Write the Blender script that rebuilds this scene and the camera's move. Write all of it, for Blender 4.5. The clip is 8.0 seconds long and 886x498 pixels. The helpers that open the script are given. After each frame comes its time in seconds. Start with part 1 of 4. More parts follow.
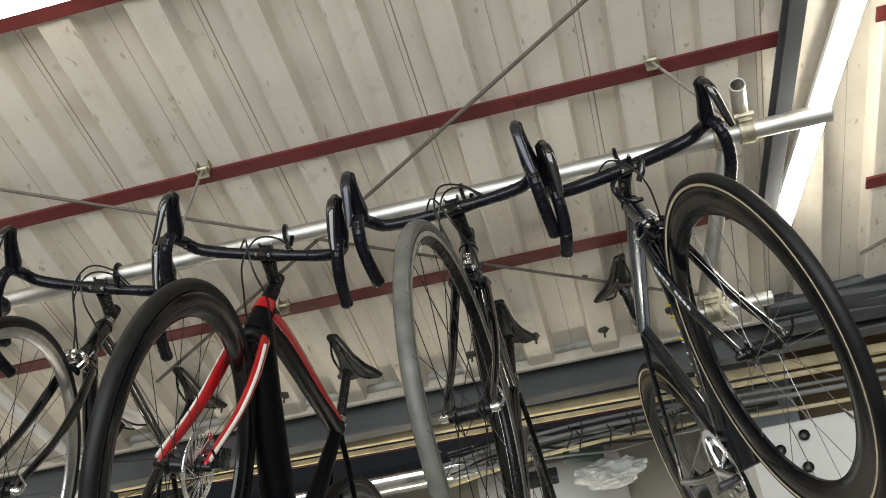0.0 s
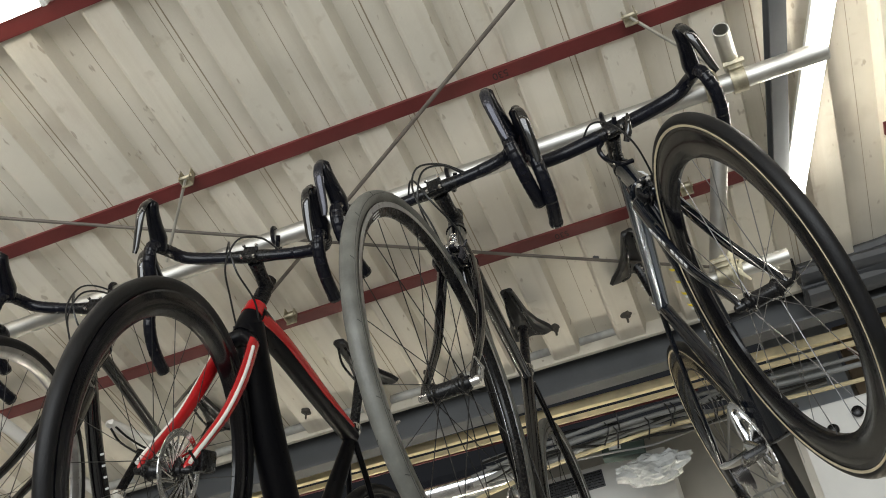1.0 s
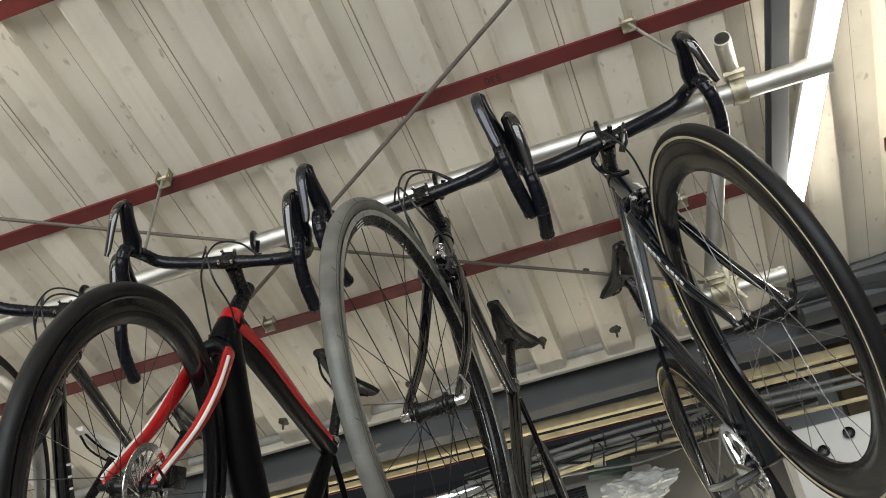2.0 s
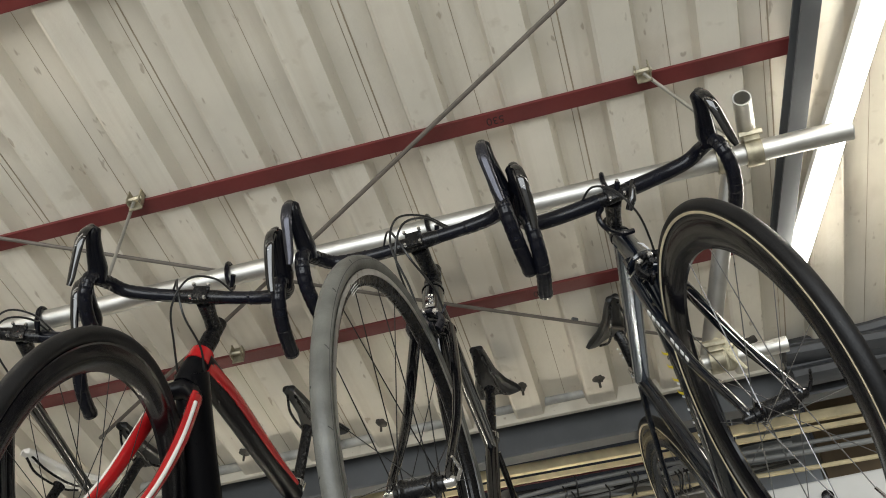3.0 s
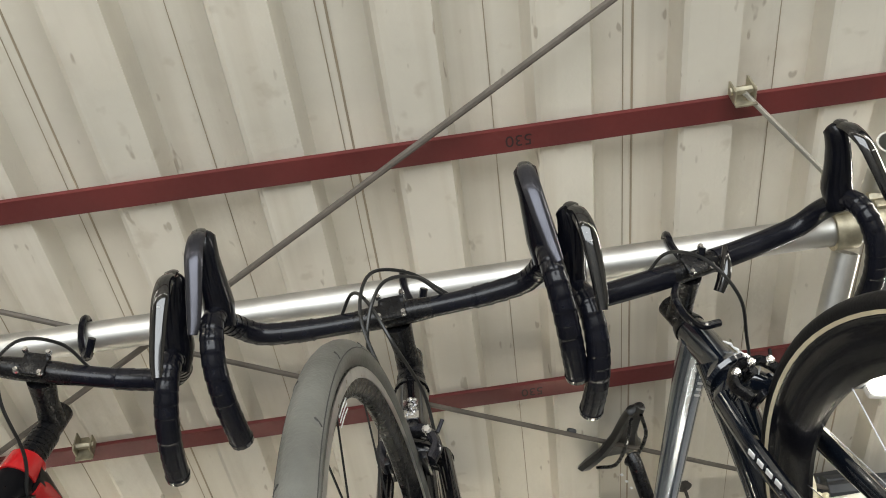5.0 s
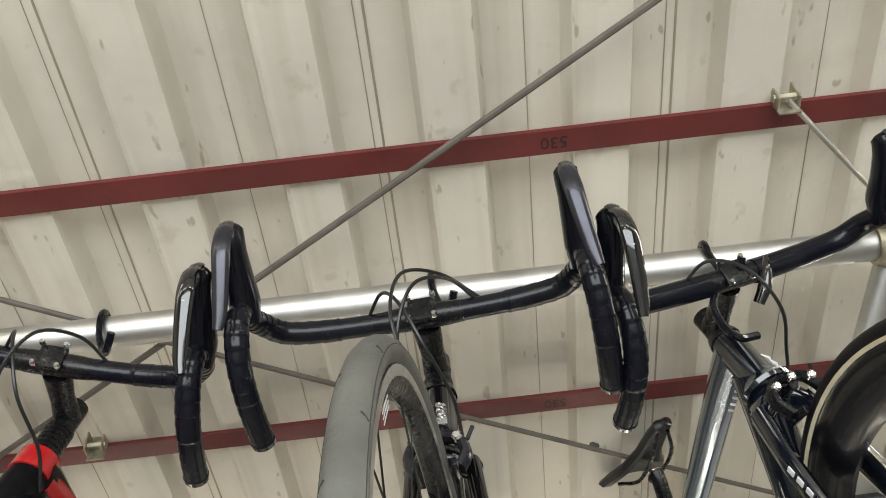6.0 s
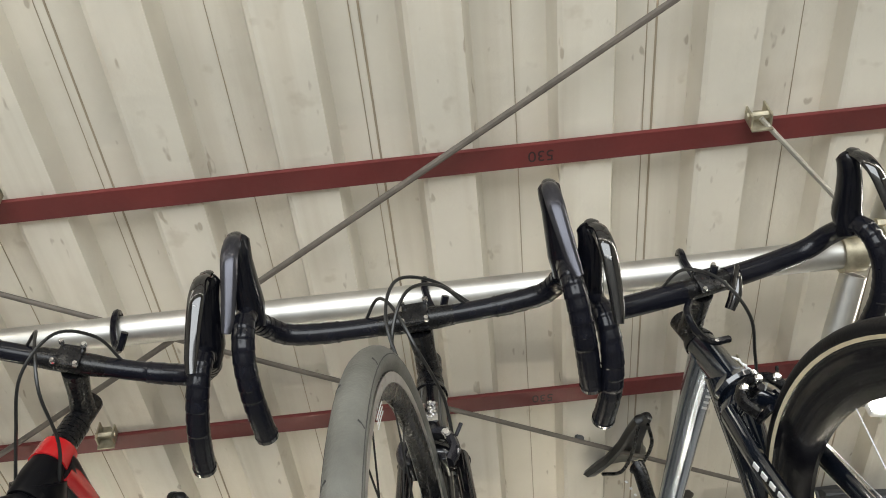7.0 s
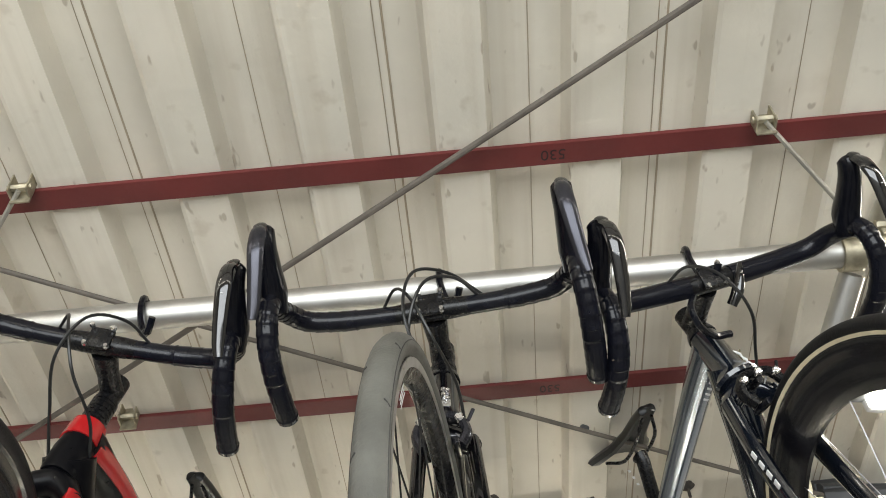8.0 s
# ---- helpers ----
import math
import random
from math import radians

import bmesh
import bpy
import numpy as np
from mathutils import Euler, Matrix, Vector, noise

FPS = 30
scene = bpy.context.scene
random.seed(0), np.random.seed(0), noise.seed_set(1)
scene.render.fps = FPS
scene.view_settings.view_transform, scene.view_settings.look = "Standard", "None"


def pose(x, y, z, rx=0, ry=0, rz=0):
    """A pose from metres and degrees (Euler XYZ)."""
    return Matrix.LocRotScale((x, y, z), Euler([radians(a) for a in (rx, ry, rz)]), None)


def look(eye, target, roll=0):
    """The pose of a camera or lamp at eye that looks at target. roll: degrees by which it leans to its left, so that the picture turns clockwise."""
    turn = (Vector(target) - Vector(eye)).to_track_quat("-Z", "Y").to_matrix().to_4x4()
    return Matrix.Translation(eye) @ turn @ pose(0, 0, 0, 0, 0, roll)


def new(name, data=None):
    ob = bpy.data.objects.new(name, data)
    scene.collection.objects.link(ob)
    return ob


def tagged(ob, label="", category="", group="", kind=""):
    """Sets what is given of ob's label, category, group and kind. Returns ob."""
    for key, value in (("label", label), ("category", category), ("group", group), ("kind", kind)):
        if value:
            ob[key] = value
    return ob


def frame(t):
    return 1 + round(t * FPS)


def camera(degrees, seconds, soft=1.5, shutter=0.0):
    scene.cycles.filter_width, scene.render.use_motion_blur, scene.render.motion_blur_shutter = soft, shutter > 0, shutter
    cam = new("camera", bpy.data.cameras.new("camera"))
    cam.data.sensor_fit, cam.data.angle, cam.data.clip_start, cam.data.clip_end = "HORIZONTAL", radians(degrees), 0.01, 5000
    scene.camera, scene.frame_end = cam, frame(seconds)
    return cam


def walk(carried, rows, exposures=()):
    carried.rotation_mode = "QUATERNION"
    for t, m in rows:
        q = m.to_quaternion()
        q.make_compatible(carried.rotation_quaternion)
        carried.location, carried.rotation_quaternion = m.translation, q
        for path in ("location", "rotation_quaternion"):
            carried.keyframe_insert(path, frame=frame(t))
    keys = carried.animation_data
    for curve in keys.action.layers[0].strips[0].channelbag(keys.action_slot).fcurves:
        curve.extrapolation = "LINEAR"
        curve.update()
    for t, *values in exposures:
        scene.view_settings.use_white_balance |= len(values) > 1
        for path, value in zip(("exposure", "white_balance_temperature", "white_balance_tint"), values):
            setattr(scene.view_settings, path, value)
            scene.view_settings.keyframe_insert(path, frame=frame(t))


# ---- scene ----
cam = camera(48.0, 8.0, soft=1.0)
PATH = [
    (0, (0.2720, -0.8240, 0.7587), (0.0002, 0.7670, 1.9396), -6.81),
    (0.5, (0.3529, -0.7579, 0.7190), (0.0201, 0.7983, 1.9304), -8.05),
    (1, (0.4195, -0.6109, 0.6872), (0.0231, 0.8878, 1.9508), -8.79),
    (2.5, (0.3891, -0.5527, 0.8274), (0.0536, 0.9627, 2.0887), -7.45),
    (3, (0.3456, -0.5436, 0.9418), (0.0554, 0.9956, 2.1855), -6.46),
    (3.5, (0.2051, -0.2920, 1.1358), (0.0381, 1.2255, 2.4279), -7.13),
    (4, (0.1638, -0.2035, 1.2284), (0.0566, 1.3041, 2.5382), -7.08),
    (4.5, (0.1509, -0.1865, 1.2527), (0.0704, 1.3155, 2.5708), -6.57),
    (5, (0.0782, -0.0310, 1.4368), (0.0715, 1.4881, 2.7376), -8.04),
    (6.5, (0.0405, 0.0097, 1.4519), (0.0182, 1.4990, 2.7867), -5.69),
    (7, (0.0539, -0.0815, 1.4151), (0.0395, 1.4370, 2.7166), -5.82),
    (7.5, (0.0507, -0.1136, 1.3873), (0.0360, 1.4050, 2.6887), -4.90),
    (8, (0.0422, -0.1294, 1.3758), (0.0133, 1.3967, 2.6682), -4.49),
]
EXPOSURES = [(0.0, -0.08), (2.5, -0.08), (4.0, 0.03), (4.5, 0.08), (5.0, 0.26), (6.5, 0.36), (8.0, 0.32)]
walk(cam, [(t, look(eye, target, roll)) for t, eye, target, roll in PATH], EXPOSURES)

# ---- world and lamps ----
world = bpy.data.worlds.new("world")
scene.world = world
world.use_nodes = True
world.node_tree.nodes["Background"].inputs[0].default_value = (0.75, 0.8, 0.9, 1)
world.node_tree.nodes["Background"].inputs[1].default_value = 0.02

# Daylight through the open shop front behind the camera.
sky = bpy.data.lights.new("shop_front_sky", "AREA")
sky.shape, sky.size, sky.size_y, sky.energy, sky.color = "RECTANGLE", 5.6, 2.3, 212.0, (0.94, 0.985, 1.0)
new("shop_front_sky", sky).matrix_basis = look((0, -2.96, 1.25), (0, 0, 1.45))

# The roof falls 9.4 degrees towards the back wall: ROOF turns level plans into that slope.
ROOF = pose(0, 1, 2.536) @ pose(0, 0, 0, -9.45) @ pose(0, -1, -2.536)

# ---- materials ----
def material(name, colour, rough=0.5, metal=0.0, vary=0.12, scale=8.0, bump=0.05, coat=0.0, fine=120.0, stain=None, spec=0.5):
    m = bpy.data.materials.new(name)
    m.use_nodes = True
    n, k = m.node_tree.nodes, m.node_tree.links
    b = n["Principled BSDF"]
    b.inputs["Roughness"].default_value, b.inputs["Metallic"].default_value = rough, metal
    b.inputs["Coat Weight"].default_value, b.inputs["Coat Roughness"].default_value = coat, 0.08
    b.inputs["Specular IOR Level"].default_value = spec
    co = n.new("ShaderNodeTexCoord")
    big, small = n.new("ShaderNodeTexNoise"), n.new("ShaderNodeTexNoise")
    big.inputs["Scale"].default_value, big.inputs["Detail"].default_value = scale, 5
    small.inputs["Scale"].default_value, small.inputs["Detail"].default_value = fine, 3
    for t in (big, small):
        k.new(co.outputs["Object"], t.inputs["Vector"])
    ramp = n.new("ShaderNodeValToRGB")
    c = Vector(colour)
    dark, light = c * (1 - vary), c * (1 + vary)
    ramp.color_ramp.elements[0].position, ramp.color_ramp.elements[1].position = 0.35, 0.65
    ramp.color_ramp.elements[0].color = (*dark, 1)
    ramp.color_ramp.elements[1].color = (*[min(v, 1) for v in light], 1)
    if stain:
        e = ramp.color_ramp.elements.new(0.24)
        e.color = (*stain, 1)
    k.new(big.outputs["Fac"], ramp.inputs["Fac"])
    k.new(ramp.outputs["Color"], b.inputs["Base Color"])
    mix = n.new("ShaderNodeMapRange")
    mix.inputs["To Min"].default_value, mix.inputs["To Max"].default_value = max(rough - 0.08, 0.02), min(rough + 0.1, 1)
    k.new(small.outputs["Fac"], mix.inputs["Value"])
    k.new(mix.outputs["Result"], b.inputs["Roughness"])
    if bump:
        bp = n.new("ShaderNodeBump")
        bp.inputs["Strength"].default_value, bp.inputs["Distance"].default_value = bump, 0.002
        k.new(small.outputs["Fac"], bp.inputs["Height"])
        k.new(bp.outputs["Normal"], b.inputs["Normal"])
    return m


def glow(name, colour, strength):
    m = bpy.data.materials.new(name)
    m.use_nodes = True
    b = m.node_tree.nodes["Principled BSDF"]
    b.inputs["Base Color"].default_value = (*colour, 1)
    b.inputs["Emission Color"].default_value = (*colour, 1)
    b.inputs["Emission Strength"].default_value = strength
    return m


def deck_material():
    """Cream foam sheet with faint streaks along the ribs and brown specks."""
    m = material("foam_backed_roof_sheet", (0.648, 0.602, 0.512), 0.75, vary=0.09, scale=3.0, bump=0.45, fine=70)
    n, k = m.node_tree.nodes, m.node_tree.links
    b = n["Principled BSDF"]
    base = b.inputs["Base Color"].links[0].from_socket
    co = n.new("ShaderNodeTexCoord")

    def mask(scale, lo, hi, size, detail=4):
        mp, t, r = n.new("ShaderNodeMapping"), n.new("ShaderNodeTexNoise"), n.new("ShaderNodeMapRange")
        mp.inputs["Scale"].default_value = scale
        t.inputs["Scale"].default_value, t.inputs["Detail"].default_value = size, detail
        r.inputs["From Min"].default_value, r.inputs["From Max"].default_value = lo, hi
        k.new(co.outputs["Object"], mp.inputs["Vector"])
        k.new(mp.outputs["Vector"], t.inputs["Vector"])
        k.new(t.outputs["Fac"], r.inputs["Value"])
        return r.outputs["Result"]

    def over(below, fac, colour, amount):
        mix, mul = n.new("ShaderNodeMix"), n.new("ShaderNodeMath")
        mix.data_type, mul.operation = "RGBA", "MULTIPLY"
        mul.inputs[1].default_value = amount
        k.new(fac, mul.inputs[0])
        k.new(mul.outputs[0], mix.inputs["Factor"])
        k.new(below, mix.inputs["A"])
        mix.inputs["B"].default_value = (*colour, 1)
        return mix.outputs["Result"]

    out = over(base, mask((26, 0.7, 1), 0.52, 0.75, 1.0), (0.47, 0.41, 0.32), 0.45)
    out = over(out, mask((1, 1, 1), 0.66, 0.73, 17.0, 3), (0.30, 0.23, 0.15), 0.24)
    out = over(out, mask((1, 0.35, 1), 0.69, 0.74, 48.0, 2), (0.22, 0.16, 0.10), 0.5)
    out = over(out, mask((1, 0.6, 1), 0.60, 0.80, 6.0), (0.36, 0.30, 0.23), 0.55)
    k.new(out, b.inputs["Base Color"])
    return m


M_DECK = deck_material()
M_SEAM = material("sheet_joint", (0.34, 0.28, 0.20), 0.8)
M_RED = material("red_primer", (0.112, 0.014, 0.013), 0.6, vary=0.14, scale=9, bump=0.12, stain=(0.09, 0.015, 0.014))
M_STEEL = material("galvanised_tube", (0.60, 0.59, 0.56), 0.47, 1.0, vary=0.14, scale=14, bump=0.08, fine=40)
M_ROD = material("grey_rod", (0.115, 0.098, 0.082), 0.65, 0.1, vary=0.2, scale=20)
M_DULL = material("dull_galvanised_steel", (0.46, 0.455, 0.43), 0.6, 0.3, vary=0.3, scale=12, bump=0.2, fine=50, stain=(0.22, 0.19, 0.15))
M_BOLT_DARK = material("rough_dark_bolt", (0.055, 0.048, 0.04), 0.8, vary=0.3, scale=60, bump=0.3)
M_RODW = material("zinc_rod", (0.44, 0.42, 0.37), 0.45, 0.7, vary=0.2, scale=20)
M_BRACKET = material("yellow_zinc_bracket", (0.42, 0.38, 0.28), 0.45, 0.7, vary=0.3, scale=40)
M_DARKSTEEL = material("dark_painted_steel", (0.045, 0.047, 0.052), 0.55, vary=0.25, scale=6)
M_WALL = material("grey_fascia_paint", (0.085, 0.088, 0.092), 0.6, vary=0.2, scale=4, bump=0.1)
M_BACK = material("plaster_wall", (0.40, 0.375, 0.32), 0.85, vary=0.15, scale=3, bump=0.2)
M_FLOOR = material("concrete_floor", (0.27, 0.26, 0.24), 0.7, vary=0.2, scale=2, bump=0.2)
M_WHITE = material("white_enamel", (0.74, 0.73, 0.70), 0.4, vary=0.05, scale=5)
M_LAMP = glow("lit_tube", (1.0, 0.96, 0.86), 21.0)
# Weaker glow, keeps the ceiling beside the left tube from washing out.
M_LAMP_DIM = glow("dimmer_lit_tube", (1.0, 0.96, 0.86), 8.5)
# Strong glow for the added fill tubes on the back wall.
M_LAMP_FILL = glow("fill_light_tube", (1.0, 0.96, 0.86), 80.0)
M_TAPE = material("black_bar_tape", (0.0055, 0.006, 0.0100), 0.20, vary=0.2, scale=60, bump=0.04, fine=260, spec=0.30)
M_HOOD = material("black_hood_rubber", (0.0045, 0.005, 0.0080), 0.17, vary=0.2, scale=60, bump=0.01, fine=500, spec=0.30)
M_GLOSS = material("gloss_black_lever", (0.003, 0.003, 0.004), 0.08, vary=0.2, scale=30, bump=0, coat=1.0)
M_GREYLEVER = material("grey_anodised_lever", (0.05, 0.05, 0.06), 0.22, 0.7, vary=0.1, scale=30, bump=0)
M_SILVER = material("polished_alloy", (0.75, 0.75, 0.76), 0.16, 1.0, vary=0.08, scale=40, bump=0)
M_BLACK = material("satin_black_alloy", (0.005, 0.005, 0.006), 0.26, 0.0, spec=0.35, vary=0.2, scale=30, bump=0.03)
M_RUBBER = material("black_tyre_rubber", (0.007, 0.007, 0.008), 0.45, spec=0.25, vary=0.25, scale=14, bump=0.25, fine=300)
M_GREYRUBBER = material("worn_grey_tyre_rubber", (0.098, 0.098, 0.088), 0.46, vary=0.32, scale=16, bump=0.3, fine=300)
M_CARBON = material("satin_carbon_rim", (0.005, 0.005, 0.007), 0.22, vary=0.3, scale=18, bump=0.02, coat=0.3, spec=0.3)
M_TRACK = material("machined_brake_track", (0.62, 0.62, 0.63), 0.3, 1.0, vary=0.1, scale=50)
M_TAN = material("cream_tyre_edge", (0.62, 0.54, 0.38), 0.7, vary=0.1, scale=30)
M_SPOKE = material("black_spoke", (0.02, 0.02, 0.02), 0.35, 0.6, bump=0)
M_SPOKES = material("steel_spoke", (0.28, 0.28, 0.29), 0.3, 1.0, bump=0)
M_CABLE = material("black_cable_housing", (0.012, 0.012, 0.012), 0.3, bump=0)
M_SADDLE = material("black_saddle_cover", (0.006, 0.006, 0.007), 0.3, spec=0.35, vary=0.2, scale=40, bump=0.1)
P_BLACK = material("gloss_black_frame_paint", (0.003, 0.003, 0.004), 0.12, vary=0.2, scale=10, bump=0, coat=0.8)
P_MATT = material("matt_black_frame_paint", (0.003, 0.003, 0.004), 0.30, vary=0.2, scale=10, bump=0.02, spec=0.13)
P_RED = material("gloss_red_frame_paint", (0.42, 0.012, 0.014), 0.2, vary=0.03, scale=10, bump=0, coat=0.6)
P_WHITE = material("white_frame_paint", (0.78, 0.76, 0.72), 0.3, vary=0.05, scale=10, bump=0, coat=0.5)
P_NAVY = material("dark_navy_frame_paint", (0.005, 0.007, 0.012), 0.12, vary=0.25, scale=10, bump=0, coat=1.0)
P_STEELBLUE = material("blue_grey_metallic_paint", (0.075, 0.097, 0.132), 0.2, 0.6, vary=0.15, scale=8, bump=0, coat=0.8)
P_YELLOW = material("yellow_stripe", (0.75, 0.60, 0.03), 0.4, bump=0)
P_DECAL = material("white_decal", (0.72, 0.72, 0.72), 0.4, bump=0)
M_TIMBER = material("bare_batten_wood", (0.62, 0.52, 0.32), 0.7, vary=0.2, scale=12, bump=0.2)
M_BAG = material("crumpled_clear_plastic", (0.55, 0.56, 0.55), 0.25, vary=0.12, scale=20, bump=0.6, fine=40)
M_CLOTH = material("cream_cloth_tape", (0.60, 0.55, 0.40), 0.85, vary=0.15, scale=40, bump=0.4, fine=90)
M_TREAD = material("tread_groove", (0.03, 0.03, 0.028), 0.8, bump=0)
M_CORD = material("grey_cable", (0.25, 0.25, 0.24), 0.5, bump=0)
M_BROWN = material("brown_cardboard", (0.22, 0.16, 0.10), 0.85, vary=0.15, scale=8)
M_GREEN = material("dark_green_panel", (0.05, 0.075, 0.06), 0.6, vary=0.2, scale=6)


# ---- building blocks ----
def part(name, bm, mat, parent=None, label="", m=None, smooth=True):
    """Links a bmesh as one mesh object, under parent if given."""
    me = bpy.data.meshes.new(name)
    bmesh.ops.recalc_face_normals(bm, faces=bm.faces)
    for f in bm.faces:
        f.smooth = smooth
    bm.to_mesh(me)
    bm.free()
    me.materials.append(mat)
    if smooth:
        me.set_sharp_from_angle(angle=radians(38))
    ob = new(name, me)
    if parent:
        ob.parent = parent
    if m is not None:
        ob.matrix_basis = m
    if label:
        ob["label"] = label
    return ob


def thing(name, label, category, m=None, group=""):
    ob = new(name)
    ob.empty_display_size = 0.1
    if m is not None:
        ob.matrix_basis = m
    return tagged(ob, label, category, group)


def curve(points, steps=6):
    """A smooth line through the points."""
    p = [Vector(q) for q in points]
    p = [p[0] * 2 - p[1]] + p + [p[-1] * 2 - p[-2]]
    out = []
    for a, b, c, d in zip(p, p[1:], p[2:], p[3:]):
        for s in range(steps):
            t = s / steps
            out.append(0.5 * (2 * b + (c - a) * t + (2 * a - 5 * b + 4 * c - d) * t * t + (3 * b - a - 3 * c + d) * t ** 3))
    return out + [p[-2]]


def tube(bm, points, radii, sides=12, side=None, caps=True, loop=False):
    """Sweeps an ellipse along the points. radii: one number, or a number or (across, along) pair per point."""
    pts = [Vector(p) for p in points]
    if not isinstance(radii, (list, tuple)):
        radii = [radii] * len(pts)
    if len(radii) != len(pts):
        xs = np.linspace(0, 1, len(radii))
        pairs = [r if isinstance(r, (list, tuple)) else (r, r) for r in radii]
        u = np.linspace(0, 1, len(pts))
        radii = [(float(np.interp(v, xs, [q[0] for q in pairs])), float(np.interp(v, xs, [q[1] for q in pairs]))) for v in u]
    ref = Vector(side) if side else None
    rings = []
    for i, p in enumerate(pts):
        nxt = pts[(i + 1) % len(pts)] if loop else pts[min(i + 1, len(pts) - 1)]
        prv = pts[i - 1] if loop else pts[max(i - 1, 0)]
        d = (nxt - prv).normalized()
        if ref is None:
            ref = Vector((1, 0, 0)) if abs(d.x) < 0.8 else Vector((0, 0, 1))
        a = (ref - d * ref.dot(d)).normalized()
        b = d.cross(a)
        if side is None:
            ref = a
        r = radii[i]
        ra, rb = r if isinstance(r, (list, tuple)) else (r, r)
        rings.append([bm.verts.new(p + a * ra * math.cos(2 * math.pi * k / sides) + b * rb * math.sin(2 * math.pi * k / sides)) for k in range(sides)])
    pairs = list(zip(rings, rings[1:])) + ([(rings[-1], rings[0])] if loop else [])
    for r, s in pairs:
        for k in range(sides):
            bm.faces.new((r[k], r[(k + 1) % sides], s[(k + 1) % sides], s[k]))
    if caps and not loop:
        bm.faces.new(rings[0][::-1])
        bm.faces.new(rings[-1])
    return bm


def lathe(bm, profile, n=64, closed=True, m=None):
    """Turns (radius, x) pairs round the x axis."""
    m = m or Matrix()
    rings = []
    for k in range(n):
        a = 2 * math.pi * k / n
        rings.append([bm.verts.new(m @ Vector((x, r * math.cos(a), r * math.sin(a)))) for r, x in profile])
    c = len(profile)
    for k in range(n):
        r, s = rings[k], rings[(k + 1) % n]
        for j in range(c if closed else c - 1):
            bm.faces.new((r[j], r[(j + 1) % c], s[(j + 1) % c], s[j]))
    if not closed:
        bm.faces.new([r[0] for r in rings])
        bm.faces.new([r[-1] for r in rings][::-1])
    return bm


def box(bm, size, m=None, bevel=0.0):
    m = m or Matrix()
    made = bmesh.ops.create_cube(bm, size=1.0, matrix=m @ Matrix.Diagonal((*size, 1)))
    if bevel:
        edges = list({e for v in made["verts"] for e in v.link_edges})
        bmesh.ops.bevel(bm, geom=edges, offset=bevel, segments=2, profile=0.6, affect="EDGES")
    return bm


def at(p):
    return Matrix.Translation(p)


def bend_around(axis_point, axis, angle):
    return Matrix.Translation(axis_point) @ Matrix.Rotation(angle, 4, axis) @ Matrix.Translation(-Vector(axis_point))


# ---- roof ----
PITCH, SEAM0 = 0.2103, -0.040      # width of one flute; a doubled joint lies at SEAM0
LOW, HIGH = 2.492, 2.536           # level of the lower and the upper flats
XMIN, XMAX, YMIN, YMAX = -4.2, 4.2, -3.2, 2.03


def roof_deck():
    bm = bmesh.new()
    outline = []
    first = math.floor((XMIN - SEAM0) / PITCH)
    for i in range(first, first + int((XMAX - XMIN) / PITCH) + 1):
        x = SEAM0 + i * PITCH
        outline += [(x - 0.066, LOW), (x - 0.054, HIGH), (x + 0.054, HIGH), (x + 0.064, LOW + 0.004), (x + 0.071, LOW)]
    ys = [YMIN + (YMAX - YMIN) * k / 30 for k in range(31)]
    rows = []
    for y in ys:
        rows.append([bm.verts.new((x, y, z + 0.0022 * noise.noise((x * 5, y * 2.3, 0)))) for x, z in outline])
    for r, s in zip(rows, rows[1:]):
        for a in range(len(outline) - 1):
            bm.faces.new((r[a], r[a + 1], s[a + 1], s[a]))
    ob = part("ceiling", bm, M_DECK, smooth=False, m=ROOF.copy())
    so = ob.modifiers.new("thickness", "SOLIDIFY")
    so.thickness, so.offset = 0.012, 1
    return tagged(ob, "cream ribbed roof sheets, stained in places", "ceiling", kind="structure")


def deck_joints():
    bm = bmesh.new()
    first = math.floor((XMIN - SEAM0) / PITCH) + 1
    for i in range(first, first + int((XMAX - XMIN) / PITCH) - 1):
        x = SEAM0 + i * PITCH
        for off, r in (((-0.011, 0.0008), (0.003, 0.0017)) if i % 2 == 0 else ((0.004, 0.0007),)):
            pts = [(x + off + 0.0014 * noise.noise((x * 9, YMIN + j * 0.2, 3 + off * 40)), YMIN + j * (YMAX - YMIN) / 40, HIGH - 0.0006) for j in range(41)]
            tube(bm, pts, [(r, 0.0010)] * 41, sides=6, side=(1, 0, 0))
    return tagged(part("ceiling_joint", bm, M_SEAM, m=ROOF.copy()), "dark lapped joints between ribbed roof sheets", "trim", kind="structure")


def purlin(y, x0, x1):
    """A red lipped channel under the roof sheets."""
    w, h = 0.040, 0.008
    bm = bmesh.new()
    z = LOW - 0.001 - h
    box(bm, (x1 - x0, w, h), at(((x0 + x1) / 2, y, z + h / 2)), 0.0012)
    return tagged(part("purlin", bm, M_RED, m=ROOF.copy(), smooth=False), "rust-red primed steel purlin under the roof sheets", "purlin", "roof purlins", "structure")


def bracket(x, y):
    """A folded zinc plate that clips a hanger rod to a purlin."""
    th = thing("bracket", "zinc-plated rod bracket bolted to a red purlin", "bracket", ROOF @ at((x, y, LOW - 0.022)), "rod brackets")
    bm = bmesh.new()
    box(bm, (0.032, 0.003, 0.052), at((0, -0.021, 0.010)), 0.0008)
    box(bm, (0.003, 0.022, 0.040), at((-0.0145, -0.031, 0.012)), 0.0008)
    box(bm, (0.003, 0.022, 0.040), at((0.0145, -0.031, 0.012)), 0.0008)
    part("plate", bm, M_BRACKET, th, smooth=False)
    bm = bmesh.new()
    lathe(bm, [(0.006, -0.019), (0.006, 0.019)], 6, False, at((0, -0.034, 0.006)))
    part("bolt", bm, M_BRACKET, th, smooth=False)
    return th


